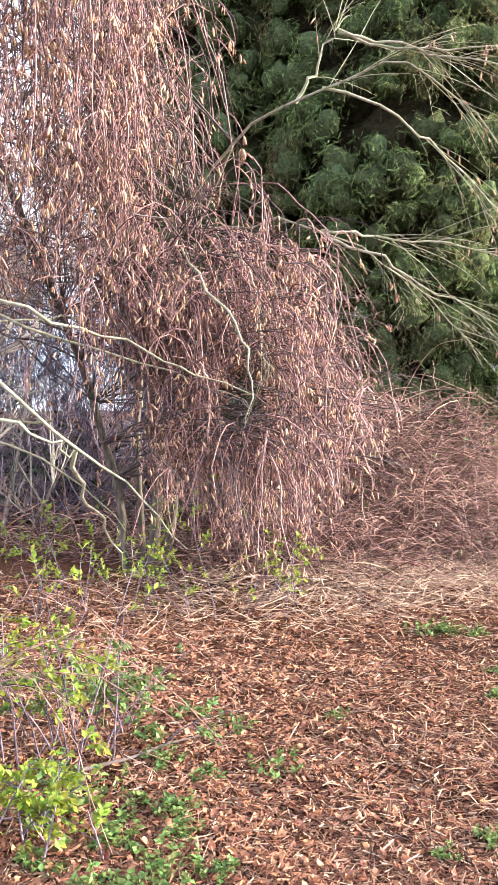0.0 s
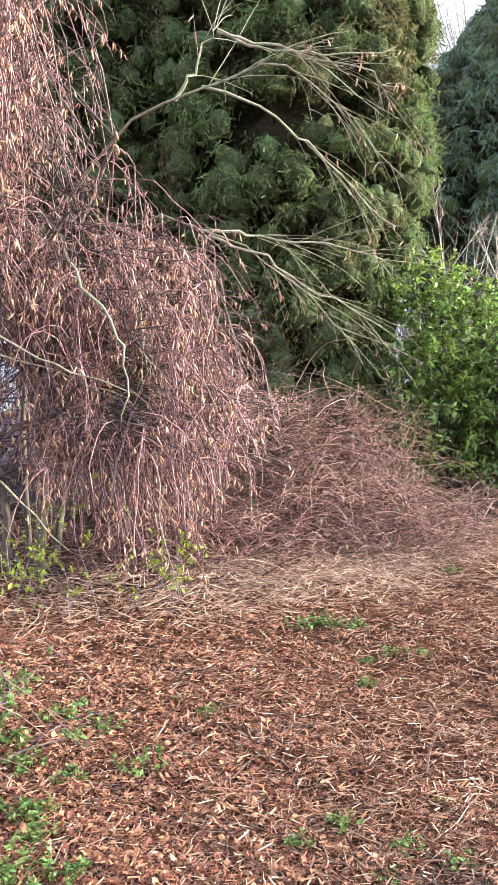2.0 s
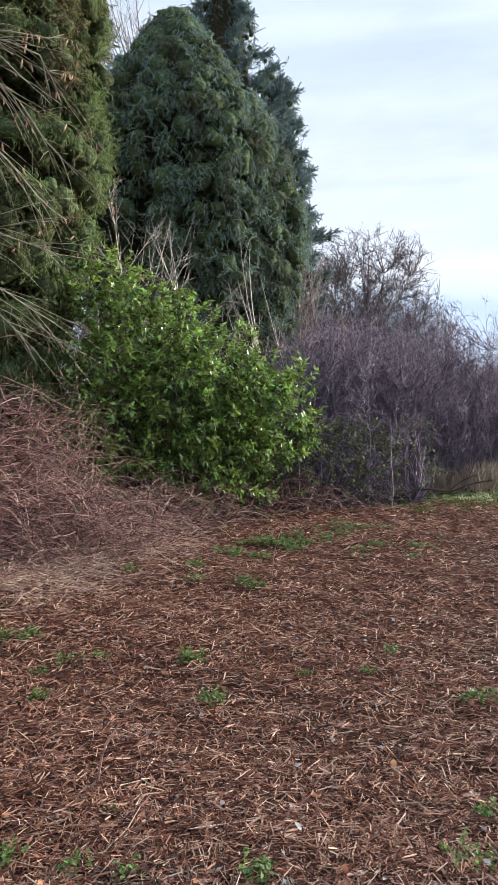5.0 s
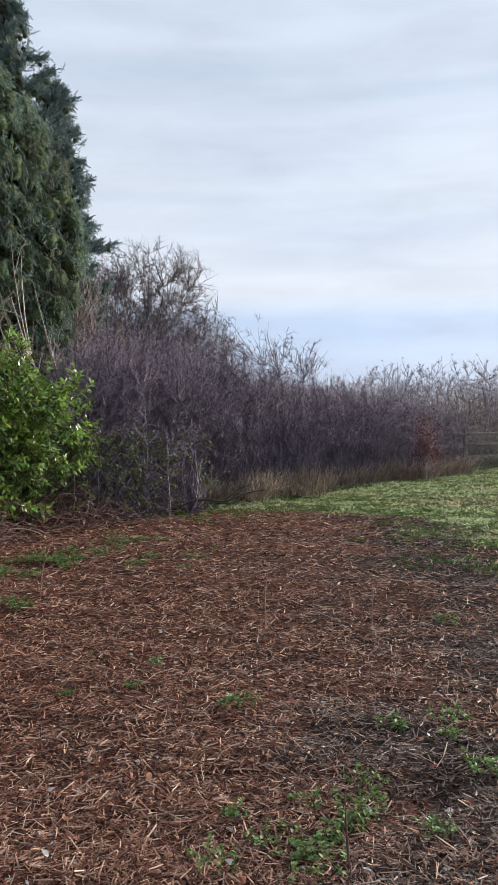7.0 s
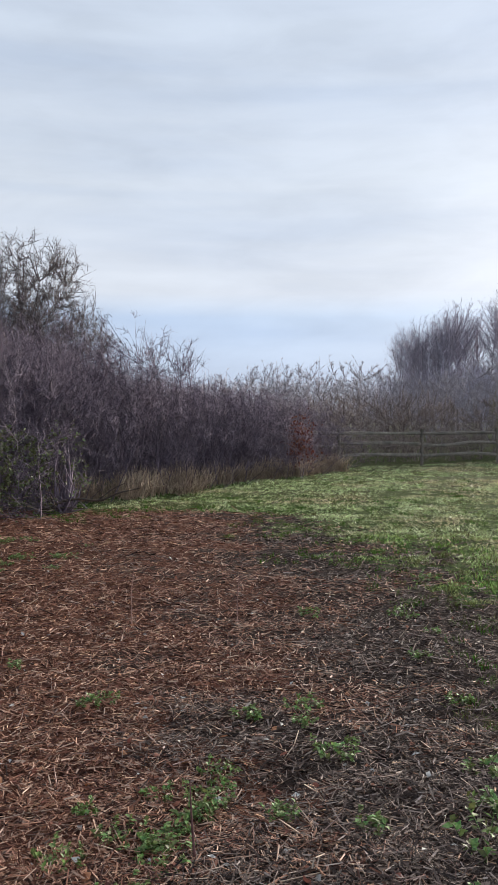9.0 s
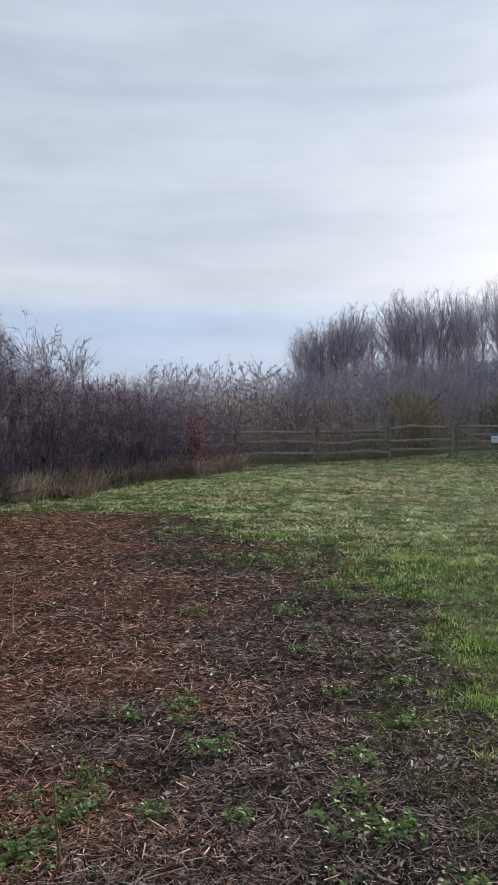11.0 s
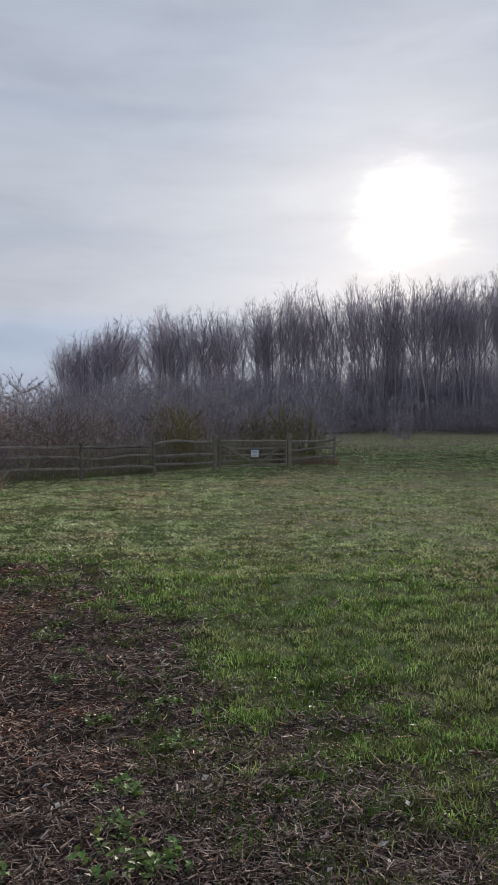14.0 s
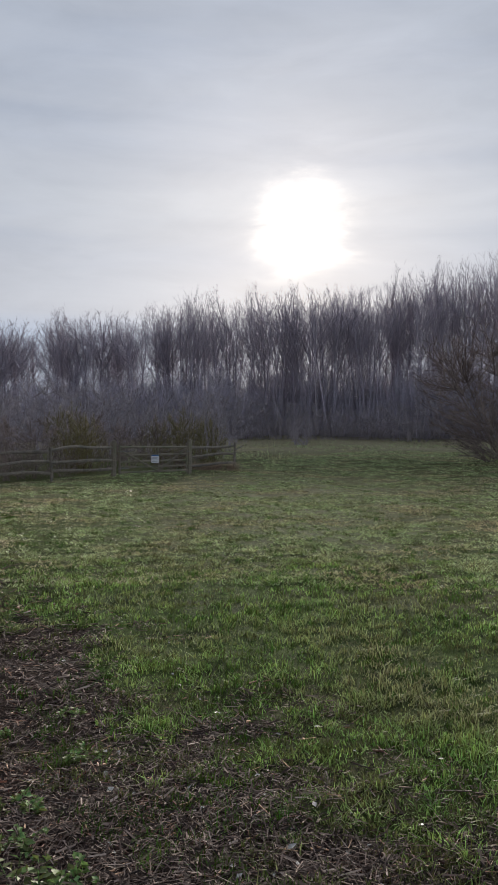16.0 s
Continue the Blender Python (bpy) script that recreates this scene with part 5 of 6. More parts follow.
for d0, d1, count, s0, h0, h1 in ((25, 31, 8, 0.85, 52, 60), (31, 38, 12, 1.0, 58, 79), (42, 52, 12, 1.3, 52, 82), (58, 72, 13, 1.8, 50, 84)):
    for k in range(count):
        h = h0 + (h1 - h0) * (k + 0.7 * rng.random()) / count
        d = d0 + (d1 - d0) * rng.random()
        if d0 < 40:
            d += max(0.0, 5.5 - abs(h - 77)) * 0.8
        x, y = 0.5 + d * math.sin(radians(h)), -0.35 + d * math.cos(radians(h))
        s = s0 * (0.85 + 0.3 * rng.random())
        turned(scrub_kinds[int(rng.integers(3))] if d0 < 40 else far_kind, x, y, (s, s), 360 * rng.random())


# ---- far wood ----
def wood_tree(at, seed, tall=19.0, trunks=1):
    """A slender leafless tree: leaders with upswept limbs that fill a rounded crown, and fine twigs."""
    rng = np.random.default_rng(seed)
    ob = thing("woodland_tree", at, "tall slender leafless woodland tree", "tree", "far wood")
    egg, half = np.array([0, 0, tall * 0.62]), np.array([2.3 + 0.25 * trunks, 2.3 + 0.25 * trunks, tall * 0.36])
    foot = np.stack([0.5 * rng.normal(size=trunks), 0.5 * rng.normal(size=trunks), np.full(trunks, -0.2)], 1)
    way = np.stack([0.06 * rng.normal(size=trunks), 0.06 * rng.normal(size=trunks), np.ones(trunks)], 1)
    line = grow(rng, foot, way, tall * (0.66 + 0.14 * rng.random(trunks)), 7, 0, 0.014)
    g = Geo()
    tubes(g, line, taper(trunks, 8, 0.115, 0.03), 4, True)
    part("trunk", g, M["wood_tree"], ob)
    nb, nt, ns = 76, 520, 2000
    out = around(rng, nb)
    out[::2, 2] = 0.25 + 0.75 * np.abs(out[::2, 2])
    end = egg + unit(out) * (rng.random((nb, 1)) ** 0.3) * half * 0.92
    lead = line[rng.integers(trunks, size=nb)]
    off = np.hypot(end[:, 0], end[:, 1])
    z = np.clip(end[:, 2] - 1.2 - 1.5 * off - 1.5 * rng.random(nb), tall * 0.12, tall * 0.66)
    k = np.clip(z / (lead[:, -1, 2] / 7), 0, 6.9)
    k0 = k.astype(int)
    pick = np.arange(nb)
    root = lead[pick, k0] + (lead[pick, k0 + 1] - lead[pick, k0]) * (k - k0)[:, None]
    bend = root + (end - root) * np.array([0.72, 0.72, 0.42])
    u = np.linspace(0, 1, 5)[None, :, None]
    br = (1 - u) ** 2 * root[:, None] + 2 * u * (1 - u) * bend[:, None] + u ** 2 * end[:, None]

    def shoots(lines, n, low, angle, length, steps):
        p, w, _, t = sprout(rng, lines, n, low, 1.0, angle, 10)
        w[:, 2] += 0.12
        full = length * (1.1 - 0.4 * t)
        return grow(rng, p, w, np.clip(to_rim(p, w, egg, half) * (0.8 + 0.4 * rng.random(n)), 0.4 * full, full), steps, -0.03, 0.05)

    tw = shoots(br, nt, 0.15, 34, 0.6 + 1.3 * rng.random(nt), 2)
    sp = shoots(np.concatenate([tw, tw, br[:, 2:]]), ns, 0.1, 38, 0.3 + 0.6 * rng.random(ns), 1)
    g = Geo()
    tubes(g, br, taper(nb, 5, 0.034, 0.012), 3, True)
    tubes(g, tw, taper(nt, 3, 0.013, 0.007), 3, True)
    tubes(g, sp, taper(ns, 2, 0.008, 0.004), 3, True)
    part("branchwork", g, M["wood_tree"], ob, kind="stuff")
    return ob


def wood_edge(at):
    """A close stand of thin poles and brushwood, thinning out upwards."""
    rng = np.random.default_rng(113)
    ob = thing("brushwood_thicket", at, "close thicket of poles and brushwood at the wood's edge, coloured pale for haze", "thicket", "wood edge")
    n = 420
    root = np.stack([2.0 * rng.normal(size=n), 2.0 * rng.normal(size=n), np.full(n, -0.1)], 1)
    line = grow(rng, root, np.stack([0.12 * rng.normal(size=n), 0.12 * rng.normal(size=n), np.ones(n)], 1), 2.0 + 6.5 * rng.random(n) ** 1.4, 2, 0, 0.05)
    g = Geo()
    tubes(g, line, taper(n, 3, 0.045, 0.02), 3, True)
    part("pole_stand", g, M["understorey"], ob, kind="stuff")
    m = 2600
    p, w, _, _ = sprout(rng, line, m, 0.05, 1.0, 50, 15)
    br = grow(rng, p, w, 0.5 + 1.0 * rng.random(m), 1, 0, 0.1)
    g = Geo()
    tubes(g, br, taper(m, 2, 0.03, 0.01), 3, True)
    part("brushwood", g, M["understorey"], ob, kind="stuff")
    return ob


def put_wood():
    rng = np.random.default_rng(101)
    kinds = [wood_tree((95.0, 3.5 - 4.2 * k, 2.3), 102 + k, 19.0, 2 + k % 3) for k in range(5)]
    for row in range(2):
        for k in range(38):
            h = 63.5 + 43.5 * (k + 0.9 * rng.random()) / 38
            d = 88 + 9 * row + 4 * rng.random()
            x, y = d * math.sin(radians(h)), d * math.cos(radians(h))
            tall = float(np.interp(h, [63, 66, 71, 75.7, 80, 83, 90, 94, 98, 105], [10.5, 12.4, 15.6, 15.9, 17.4, 18.2, 18.6, 19.4, 21.6, 22.5])) * (0.90 + 0.13 * rng.random())
            turned(kinds[int(rng.integers(5))], x, y, (0.9 + 0.3 * rng.random(), tall / 18.6), 360 * rng.random())
    for k in kinds:
        k.location.z = float(ground_z(k.location.x, 0))
    under = bare_shrub("understorey_bush", (86, 24, 1.7), 6.0, 5.0, 30, 150, 1300, M["far_scrub"], "leafless undergrowth along the wood's edge, coloured pale for haze", "shrub", "wood edge", 111, 0.026, 0.30, 0.013, 0.05, 0.5)
    tangle = wood_edge((86, 12, 1.7))
    for k in range(36):
        h = 64 + 43 * (k + 0.6 * rng.random()) / 36
        d = 86 + 10 * rng.random()
        s = 0.8 + 0.4 * rng.random()
        turned(tangle, d * math.sin(radians(h)), d * math.cos(radians(h)), (s * 1.1, s * (0.75 if h < 84 else 1.0)), 360 * rng.random())
    for k in range(30):
        h = 64 + 42 * (k + 0.6 * rng.random()) / 30
        d = 81 + 5 * rng.random()
        s = 0.55 + 0.4 * rng.random()
        turned(under, d * math.sin(radians(h)), d * math.cos(radians(h)), (s * 1.2, s), 360 * rng.random())
    # brush close behind the fence
    for k in range(14):
        u = (k + 0.5 * rng.random()) / 14
        x, y = 22.5 + 14.5 * u + 0.9, 13.4 - 9.4 * u + 1.7 + 0.3 * rng.random()
        if abs(u - 0.7) > 0.13:
            turned(scrub_kinds[k % 3], x, y, (0.8, 0.36 + 0.12 * rng.random()), 360 * rng.random())
    # far scrubland between the hedge and the wood, haze put into its twig colour
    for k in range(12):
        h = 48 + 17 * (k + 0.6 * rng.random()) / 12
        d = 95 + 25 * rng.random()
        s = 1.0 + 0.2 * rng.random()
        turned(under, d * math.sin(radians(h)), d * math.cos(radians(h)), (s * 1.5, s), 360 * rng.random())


put_wood()
bare_shrub("hawthorn_tree", (0.5 + 43 * math.sin(radians(102.3)), -0.35 + 43 * math.cos(radians(102.3)), 0.5), 8.6, 5.0, 18, 420, 6000, M["scrub"], "broad brown twiggy hawthorn standing in the meadow", "tree", "", 121, 0.05, 0.42, 0.014)
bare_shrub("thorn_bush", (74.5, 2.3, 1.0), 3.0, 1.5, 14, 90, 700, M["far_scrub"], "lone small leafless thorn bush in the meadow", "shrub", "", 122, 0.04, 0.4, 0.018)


# ---- long dry grass under the hedge ----
def dry_tuft(at, seed, label="tuft of bleached long grass under the hedge", tall=0.6):
    rng = np.random.default_rng(seed)
    ob = thing("grass_tuft", at, label, "grass", "dry grass tufts")
    n = 130
    line = grow(rng, np.stack([0.18 * rng.normal(size=n), 0.12 * rng.normal(size=n), np.full(n, -0.02)], 1), np.stack([0.3 * rng.normal(size=n), 0.3 * rng.normal(size=n), np.ones(n)], 1), tall * (0.4 + 0.7 * rng.random(n)), 4, 0.03, 0.1, 0.12)
    g = Geo()
    tubes(g, line[:, ::2], taper(n, 3, 0.006, 0.003), 3, True)
    part("blade_clump", g, M["tan_grass"], ob, kind="stuff")
    return ob


rng = np.random.default_rng(131)
tuft = dry_tuft((13.5, 11.9, 0), 132)
for k in range(40):
    x = 9.8 + 11.5 * rng.random()
    y = float(np.interp(x, [7, 9.5, 12, 15.6, 19, 24], [10.9, 11.3, 11.7, 11.8, 12.3, 12.9])) + 0.30 * rng.normal()
    turned(tuft, x, y, (0.9 + 0.6 * rng.random(), 0.6 + 0.7 * rng.random()), 360 * rng.random())
for k in range(10):
    h = 80 + 4 * rng.random()
    d = 36 + 2 * rng.random()
    turned(tuft, d * math.sin(radians(h)), d * math.cos(radians(h)) - 0.2, (0.9, 0.6 + 0.3 * rng.random()), 360 * rng.random())


def dead_grass():
    rng = np.random.default_rng(135)
    n = 15000
    x, h = 46 + 37 * rng.random(n), np.radians(80.5 + 26 * rng.random(n))
    y = x / np.tan(h)
    keep = fray(x, y, 6.0) + 0.3 * rng.normal(size=n) > -0.25
    x, y = x[keep], y[keep]
    stuff("dead_meadow_grass", blades(rng, x, y, 0.05 + 0.09 * rng.random(len(x)), 0.03 + 0.03 * rng.random(len(x)), 1.6), M["sward"], "bleached rough grass before the far wood", "grass")


dead_grass()


# ---- weeds on the mulch ----
def weed(at, seed, n, wide, leaf, tall, label="small clump of fresh green weeds on the mulch"):
    rng = np.random.default_rng(seed)
    ob = thing("weed_clump", at, label, "weeds", "weeds on the mulch")
    a = rng.random(n) * 2 * np.pi
    q = rng.random(n) ** 0.6
    root = np.stack([wide * q * np.cos(a), wide * q * np.sin(a), np.full(n, -0.01)], 1)
    line = grow(rng, root, np.stack([0.5 * rng.normal(size=n), 0.5 * rng.normal(size=n), np.ones(n)], 1), tall * (0.35 + 0.8 * rng.random(n)), 3, 0.02, 0.12)
    g = Geo()
    tubes(g, line, taper(n, 4, 0.0018, 0.001), 3)
    part("stem_cluster", g, M["weed"], ob, kind="stuff")
    m = n * 8
    p, w, _, _ = sprout(rng, line, m, 0.35, 1, 70, 15)
    g = Geo()
    scatter(g, *LEAF, p, w, np.array([0, 0, 1.0]) + 0.35 * rng.normal(size=(m, 3)), np.stack([leaf * (0.6 + 0.7 * rng.random(m))] * 3, 1) * np.array([1, 1.25, 1]))
    part("foliage", g, M["weed"], ob, kind="stuff")
    return ob


def put_weeds():
    rng = np.random.default_rng(141)
    kinds = [weed((0.02, 3.39, 0), 142, 20, 0.10, 0.025, 0.09), weed((2.07, 3.77, 0), 143, 16, 0.07, 0.026, 0.10), weed((3.29, 3.1, 0), 144, 18, 0.08, 0.022, 0.06)]
    spots = [(-0.4, 3.02, 1.2), (-0.23, 2.6, 1.0), (-0.4, 3.96, 1.4), (0.36, 3.96, 0.6), (-0.19, 3.85, 0.9), (-0.76, 4.41, 1.5), (0.22, 4.2, 0.7), (0.64, 4.56, 0.5), (-0.58, 3.72, 1.2),
             (-0.75, 3.1, 1.4), (-0.6, 2.8, 1.3), (-0.42, 2.62, 1.2), (-0.62, 2.45, 1.3), (-0.8, 2.65, 1.3), (-0.35, 2.85, 1.0), (-0.55, 3.0, 1.3), (-0.9, 2.95, 1.5), (-0.3, 3.3, 1.1), (-0.5, 3.45, 1.2), (-0.25, 2.42, 0.9), (-0.95, 3.3, 1.4), (-0.5, 2.5, 1.2), (-1.0, 4.3, 1.5),
             (1.3, 5.51, 1.5), (1.5, 5.45, 1.2), (1.15, 5.55, 1.2), (1.37, 4.69, 0.8), (1.28, 4.29, 0.8), (1.78, 4.77, 0.9), (1.6, 4.8, 0.8), (2.27, 4.46, 1.3), (0.79, 2.81, 0.8), (0.62, 2.71, 0.7),
             (0.98, 2.61, 0.8), (1.12, 2.49, 0.7), (1.51, 2.28, 0.9), (0.35, 3.98, 0.7), (1.22, 2.93, 0.4), (0.85, 2.45, 0.7), (3.59, 6.06, 1.4), (2.96, 7.3, 1.2), (3.54, 7.11, 1.3), (3.3, 6.6, 0.8),
             (3.11, 3.74, 0.7), (3.73, 2.31, 1.2), (4.01, 2.14, 0.9), (2.73, 3.91, 0.7), (3.48, 3.99, 0.7), (3.62, 6.21, 1.3), (5.76, 3.23, 0.8), (3.43, 3.08, 0.6), (3.6, 1.68, 1.0), (3.8, 2.0, 0.8),
             (3.85, 1.03, 1.5), (3.26, 0.75, 1.5), (3.29, 0.58, 1.4), (3.07, 1.2, 1.0), (3.5, 0.9, 1.1), (3.1, 0.35, 1.2), (2.9, 0.65, 1.1), (7.6, 3.05, 1.2), (5.2, 2.0, 1.0), (4.6, 1.5, 1.1), (6.2, 2.6, 1.0),
             (4.4, 0.9, 1.2), (5.0, 1.2, 1.1), (2.95, 1.55, 0.9), (5.9, 2.2, 0.9)]
    for x, y, s in spots:
        turned(kinds[int(rng.integers(3))], x, y, (s, 0.85 * s), 360 * rng.random())
    # a thick patch at the viewer's feet
    for k in range(17):
        x, y = 2.52 + 0.24 * rng.normal(), 1.84 + 0.16 * rng.normal()
        turned(kinds[k % 3], x, y, (0.7 + 0.35 * rng.random(), 0.45 + 0.5 * rng.random()), 360 * rng.random())
    # nettles along the laurel's foot
    for k in range(34):
        s = rng.random()
        x, y = 4.0 + 2.6 * s + 0.2 * rng.normal(), 7.5 + 0.85 * s + 0.28 * rng.normal()
        turned(kinds[k % 3], x, y, (0.7 + 0.5 * rng.random(), 0.7 + 0.4 * rng.random()), 360 * rng.random())
    for k in range(8):
        turned(kinds[k % 3], 6.0 + 0.35 * rng.normal(), 6.97 + 0.2 * rng.normal(), (1.1, 0.6), 360 * rng.random())


put_weeds()


# ---- fallen bough, standing stems and sticks ----
def bough(name, lines, at, mat, label, rad, category="branch"):
    ob = thing(name, at, label, category)
    for pts, r in zip(lines, rad):
        g = Geo()
        s = spline(pts, 14)
        tubes(g, s[None], taper(1, 14, r, r * 0.35), 7)
        part("limb", g, mat, ob)


bough("fallen_bough", [[(0, 0, 0.0), (0.20, -0.22, 0.16), (0.42, -0.44, 0.20), (0.65, -0.68, 0.17), (0.85, -0.92, 0.30), (1.10, -1.18, 0.38)],
                       [(0.62, -0.66, 0.17), (0.82, -0.80, 0.36), (1.02, -0.92, 0.46)], [(-0.1, 0.1, 0.02), (0.25, -0.22, 0.05), (0.5, -0.55, 0.03)]],
      (9.0, 10.65, 0), M["wet_bark"], "bare fallen bough propped on the bank's edge", (0.028, 0.014, 0.016))
for at, tall, lean in (((4.76, 4.24, 0), 0.42, 0.03), ((5.35, 3.64, 0), 0.42, 0.06), ((2.50, 1.62, 0), 0.30, -0.03), ((3.95, 6.3, 0), 0.55, 0.16), ((1.25, 3.2, 0), 0.25, 0.12)):
    bough("dry_stem", [[(0, 0, -0.03), (lean * 0.3, 0.01, tall * 0.5), (lean, 0, tall)]], at, M["bramble"], "single dry brown stem standing in the mulch", (0.006,), "stem")
bough("cut_branch", [[(-0.22, -0.1, 0.02), (0, 0, 0.035), (0.12, 0.14, 0.03), (0.3, 0.2, 0.05)]], (-0.62, 3.45, 0), M["scrub"], "short pale cut branch lying on fallen leaves", (0.010,))


# ---- fence and field gate ----
def beam(points, w, d, wobble=0.0, rng=None, n=9):
    """A rough timber of roughly square section along a line."""
    s = spline(points, n)
    tang = unit(np.gradient(s, axis=0))
    side = unit(np.cross(tang, np.array([0, 0, 1.0]) if abs(tang[0, 2]) < 0.8 else np.array([1.0, 0.3, 0])))
    up = np.cross(side, tang)
    a = np.radians([20, 70, 110, 160, 200, 250, 290, 340])
    jig = 1 + (wobble * rng.normal(size=(n, 8)) if wobble else 0)
    ca = np.sign(np.cos(a)) * np.minimum(np.abs(np.cos(a)) * 1.25, 1) * w / 2
    sa = np.sign(np.sin(a)) * np.minimum(np.abs(np.sin(a)) * 1.25, 1) * d / 2
    v = s[:, None] + (ca * jig)[..., None] * side[:, None] + (sa * jig)[..., None] * up[:, None]
    i = np.arange(n - 1)[:, None] * 8
    k = np.arange(8)
    k2 = (k + 1) % 8
    f = np.stack([i + k, i + k2, i + 8 + k2, i + 8 + k], -1).reshape(-1, 4)
    g = Geo().add(v, f)
    g.f.append(np.array([np.arange(8)[::-1], (n - 1) * 8 + np.arange(8)]))
    return g


POSTS = [(20.2, 14.8), (23.0, 13.1), (25.84, 11.44), (28.68, 9.78), (31.30, 8.16)]
GATE_END, LAST = (33.93, 5.56), (36.7, 3.95)


def rail_fence(spots, with_last_post, label, seed):
    rng = np.random.default_rng(seed)
    ob = thing("rail_fence", (*spots[0], float(ground_z(spots[0][0], 0))), label, "fence", "cleft rail fences")
    o = np.array([*spots[0], float(ground_z(spots[0][0], 0))])
    for k, (x, y) in enumerate(spots):
        z = float(ground_z(x, y))
        if 0 < k < len(spots) - 1 or with_last_post and k:
            lean = 0.03 * rng.normal(size=2)
            part("post", beam([np.array([x, y, z - 0.3]) - o, np.array([x + lean[0], y, z + 0.5]) - o, np.array([x + lean[0] * 2, y + lean[1], z + 1.24]) - o], 0.11, 0.10, 0.06, rng), M["rail"], ob, smooth=False)
        if k + 1 < len(spots):
            x2, y2 = spots[k + 1]
            z2 = float(ground_z(x2, y2))
            for hgt in (0.32, 0.70, 1.08):
                a, b = np.array([x, y, z + hgt + 0.03 * rng.normal()]) - o, np.array([x2, y2, z2 + hgt + 0.03 * rng.normal()]) - o
                mid = [a + (b - a) * s + np.array([0, 0, 0.035 * rng.normal() + 0.02]) for s in (0.3, 0.65)]
                part("rail", beam([a, *mid, b], 0.06, 0.105, 0.10, rng), M["rail"], ob, smooth=False)
    return ob


rail_fence(POSTS, False, "weathered cleft-chestnut post and three-rail fence", 151)
rail_fence([GATE_END, LAST], True, "short weathered three-rail fence beyond the gate", 152)


def gate_post(x, y, tall, label):
    rng = np.random.default_rng(int(x * 10))
    z = float(ground_z(x, y))
    ob = thing("gate_post", (x, y, z), label, "gate post", "gate posts")
    part("shaft", beam([(0, 0, -0.4), (0, 0, 0.6), (0.01, 0, tall - 0.05), (0.01, 0, tall)], 0.20, 0.20, 0.02, rng), M["gate"], ob, smooth=False)
    g = Geo()
    g.add([(-0.10, -0.10, tall - 0.005), (0.10, -0.10, tall - 0.005), (0.10, 0.10, tall - 0.005), (-0.10, 0.10, tall - 0.005), (0, 0, tall + 0.045)], [(0, 1, 4), (1, 2, 4), (2, 3, 4), (3, 0, 4)])
    part("weathered_top", g, M["gate"], ob, smooth=False)


gate_post(*POSTS[-1], 1.42, "thick square weathered gate post")
gate_post(*GATE_END, 1.42, "thick square weathered gate post at the latch")


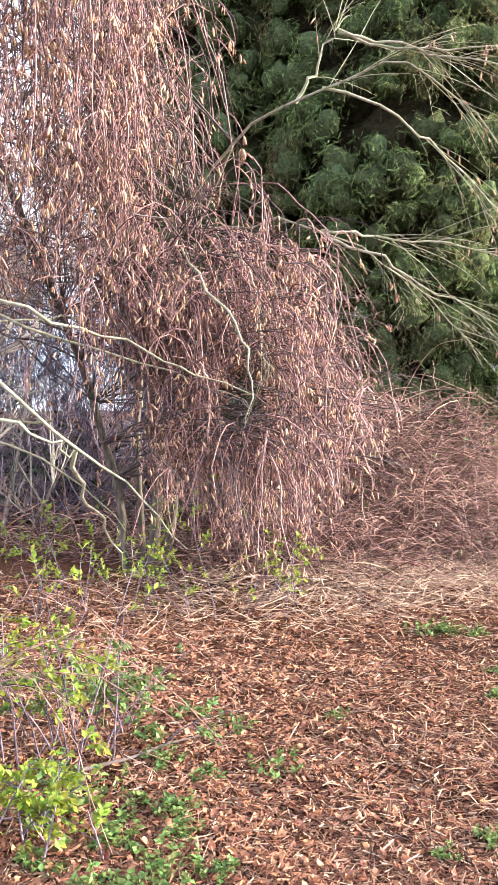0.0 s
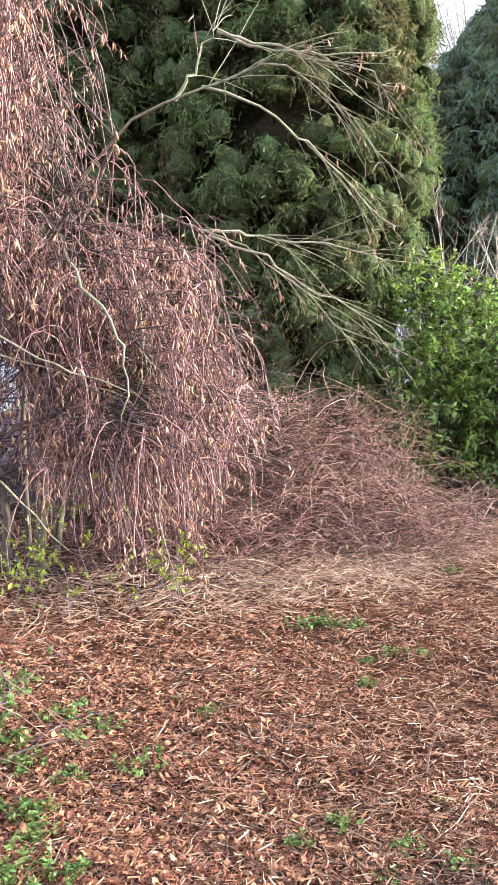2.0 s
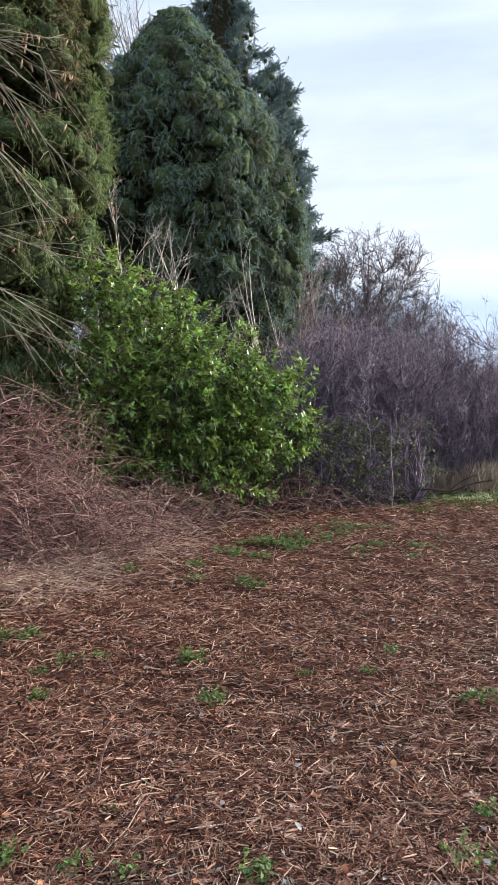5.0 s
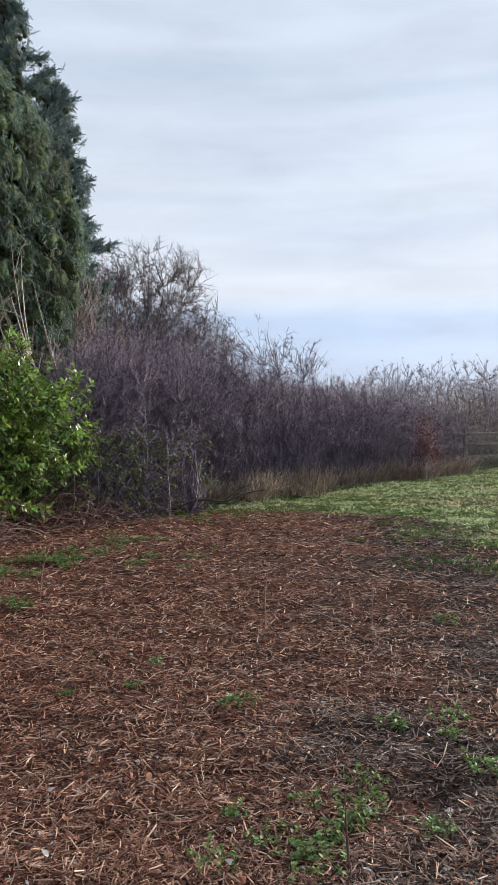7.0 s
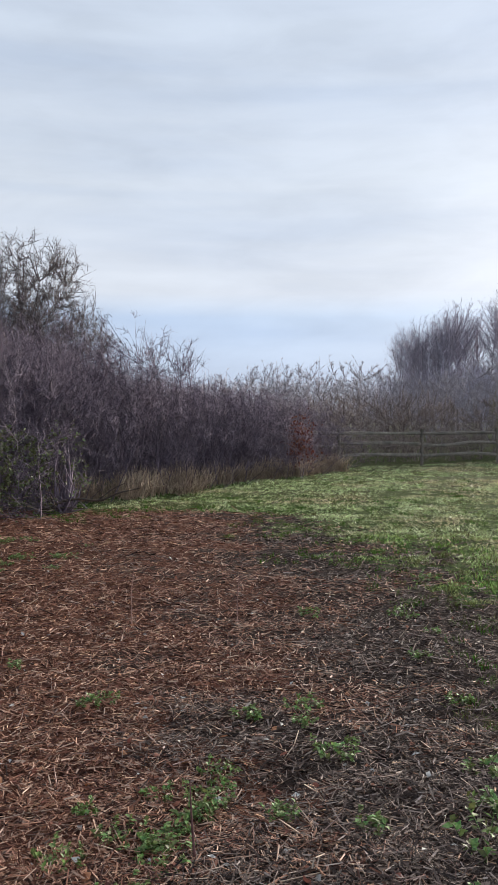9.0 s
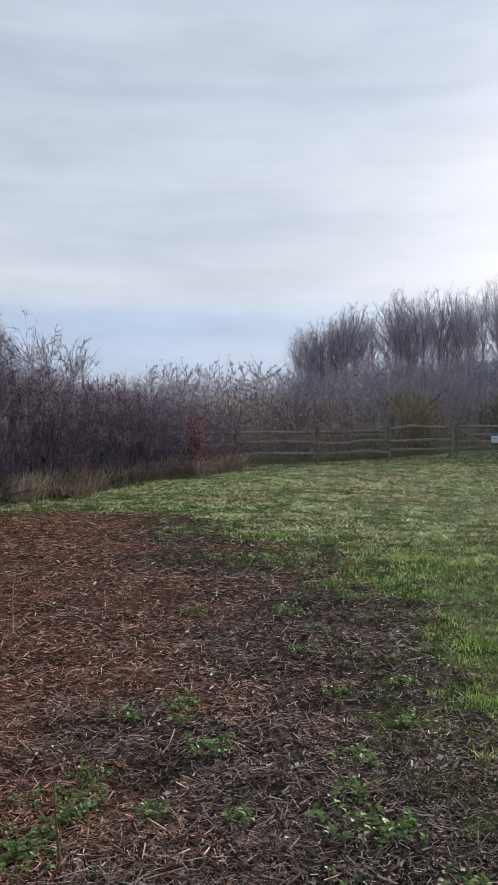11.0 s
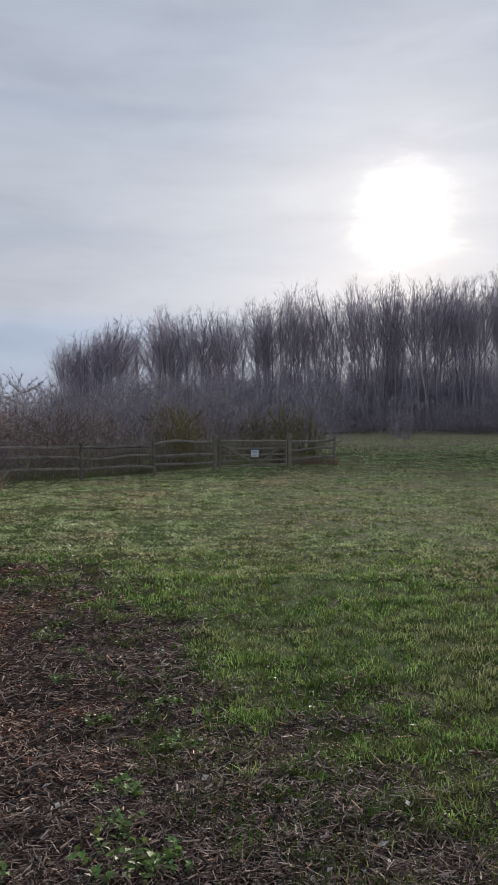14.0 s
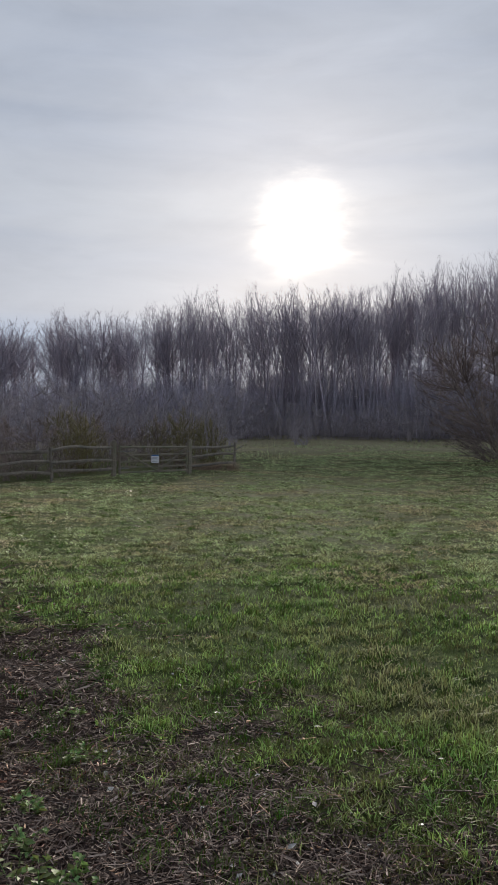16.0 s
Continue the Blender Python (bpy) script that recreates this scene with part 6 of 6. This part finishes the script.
def field_gate():
    rng = np.random.default_rng(161)
    a, b = np.array([*POSTS[-1], 0.0]), np.array([*GATE_END, 0.0])
    along = unit(b - a)
    z0, z1 = float(ground_z(a[0], 0)) + 0.06, float(ground_z(b[0], 0)) + 0.04
    a = a + along * 0.26
    b = b - along * 0.16
    wide = float(np.linalg.norm(b - a))
    ob = thing("field_gate", (a[0], a[1], z0), "closed five-bar timber field gate with two diagonal braces", "gate")
    ob.rotation_euler = (0, 0, math.atan2(along[1], along[0]))
    rise = z1 - z0

    def at(s, h):
        return (s * wide, 0, h + rise * s)

    def bar(name, p, q, w, d, off=0.0):
        p, q = np.array(p) + (0, off, 0), np.array(q) + (0, off, 0)
        part(name, beam([p, (p + q) / 2, q], w, d, 0.02, rng, 4), M["gate"], ob, smooth=False)

    bar("hanging_stile", at(0, 0.02), at(0, 1.20), 0.085, 0.085)
    bar("closing_stile", at(1, 0.02), at(1, 1.14), 0.075, 0.075)
    bar("top_rail", at(0, 1.12), at(1, 1.08), 0.075, 0.09)
    for h in (0.10, 0.30, 0.53, 0.79):
        bar("rail", at(0.01, h), at(0.99, h), 0.028, 0.075)
    bar("brace", at(0.02, 0.98), at(0.55, 0.10), 0.025, 0.075, -0.04)
    bar("brace", at(0.98, 1.02), at(0.55, 0.10), 0.025, 0.075, -0.04)
    bar("middle_upright", at(0.55, 0.08), at(0.55, 1.10), 0.025, 0.075, -0.045)
    for h in (0.25, 0.95):
        g = Geo()
        tubes(g, np.array([[(-0.12, -0.055, h), (0.15, -0.055, h), (0.40, -0.055, h + 0.01)]]), np.full((1, 3), 0.014), 6)
        part("hinge", g, M["iron"], ob, "iron strap hinge")
    g = Geo()
    tubes(g, np.array([[(wide - 0.02, -0.05, 0.92), (wide + 0.03, -0.055, 0.93), (wide + 0.08, -0.05, 0.92)]]), np.full((1, 3), 0.013), 6)
    part("latch", g, M["iron"], ob, "iron latch")
    # notice fixed to the gate
    sign = thing("notice_sign", (a[0], a[1], z0), "small white notice with a blue heading, fixed to the gate", "sign")
    sign.rotation_euler = ob.rotation_euler

    def plate(name, x0, x1, h0, h1, y, mat, thick=0.004):
        bm = bmesh.new()
        bmesh.ops.create_cube(bm, size=1)
        bmesh.ops.scale(bm, vec=(x1 - x0, thick, h1 - h0), verts=bm.verts)
        bmesh.ops.translate(bm, vec=((x0 + x1) / 2, y, (h0 + h1) / 2), verts=bm.verts)
        me = bpy.data.meshes.new(name)
        bm.to_mesh(me)
        bm.free()
        o = new(name, me)
        me.materials.append(mat)
        o.parent = sign
        return o

    c = 0.5 * wide
    plate("sheet", c - 0.18, c + 0.18, 0.47, 0.80, -0.075, M["sign_white"], 0.006)
    plate("heading", c - 0.18, c + 0.18, 0.75, 0.80, -0.081, M["sign_blue"])
    for k in range(4):
        plate("text_line", c - 0.14, c + (0.12, 0.15, 0.09, 0.13)[k], 0.52 + 0.055 * k, 0.54 + 0.055 * k, -0.081, M["sign_grey"])


field_gate()
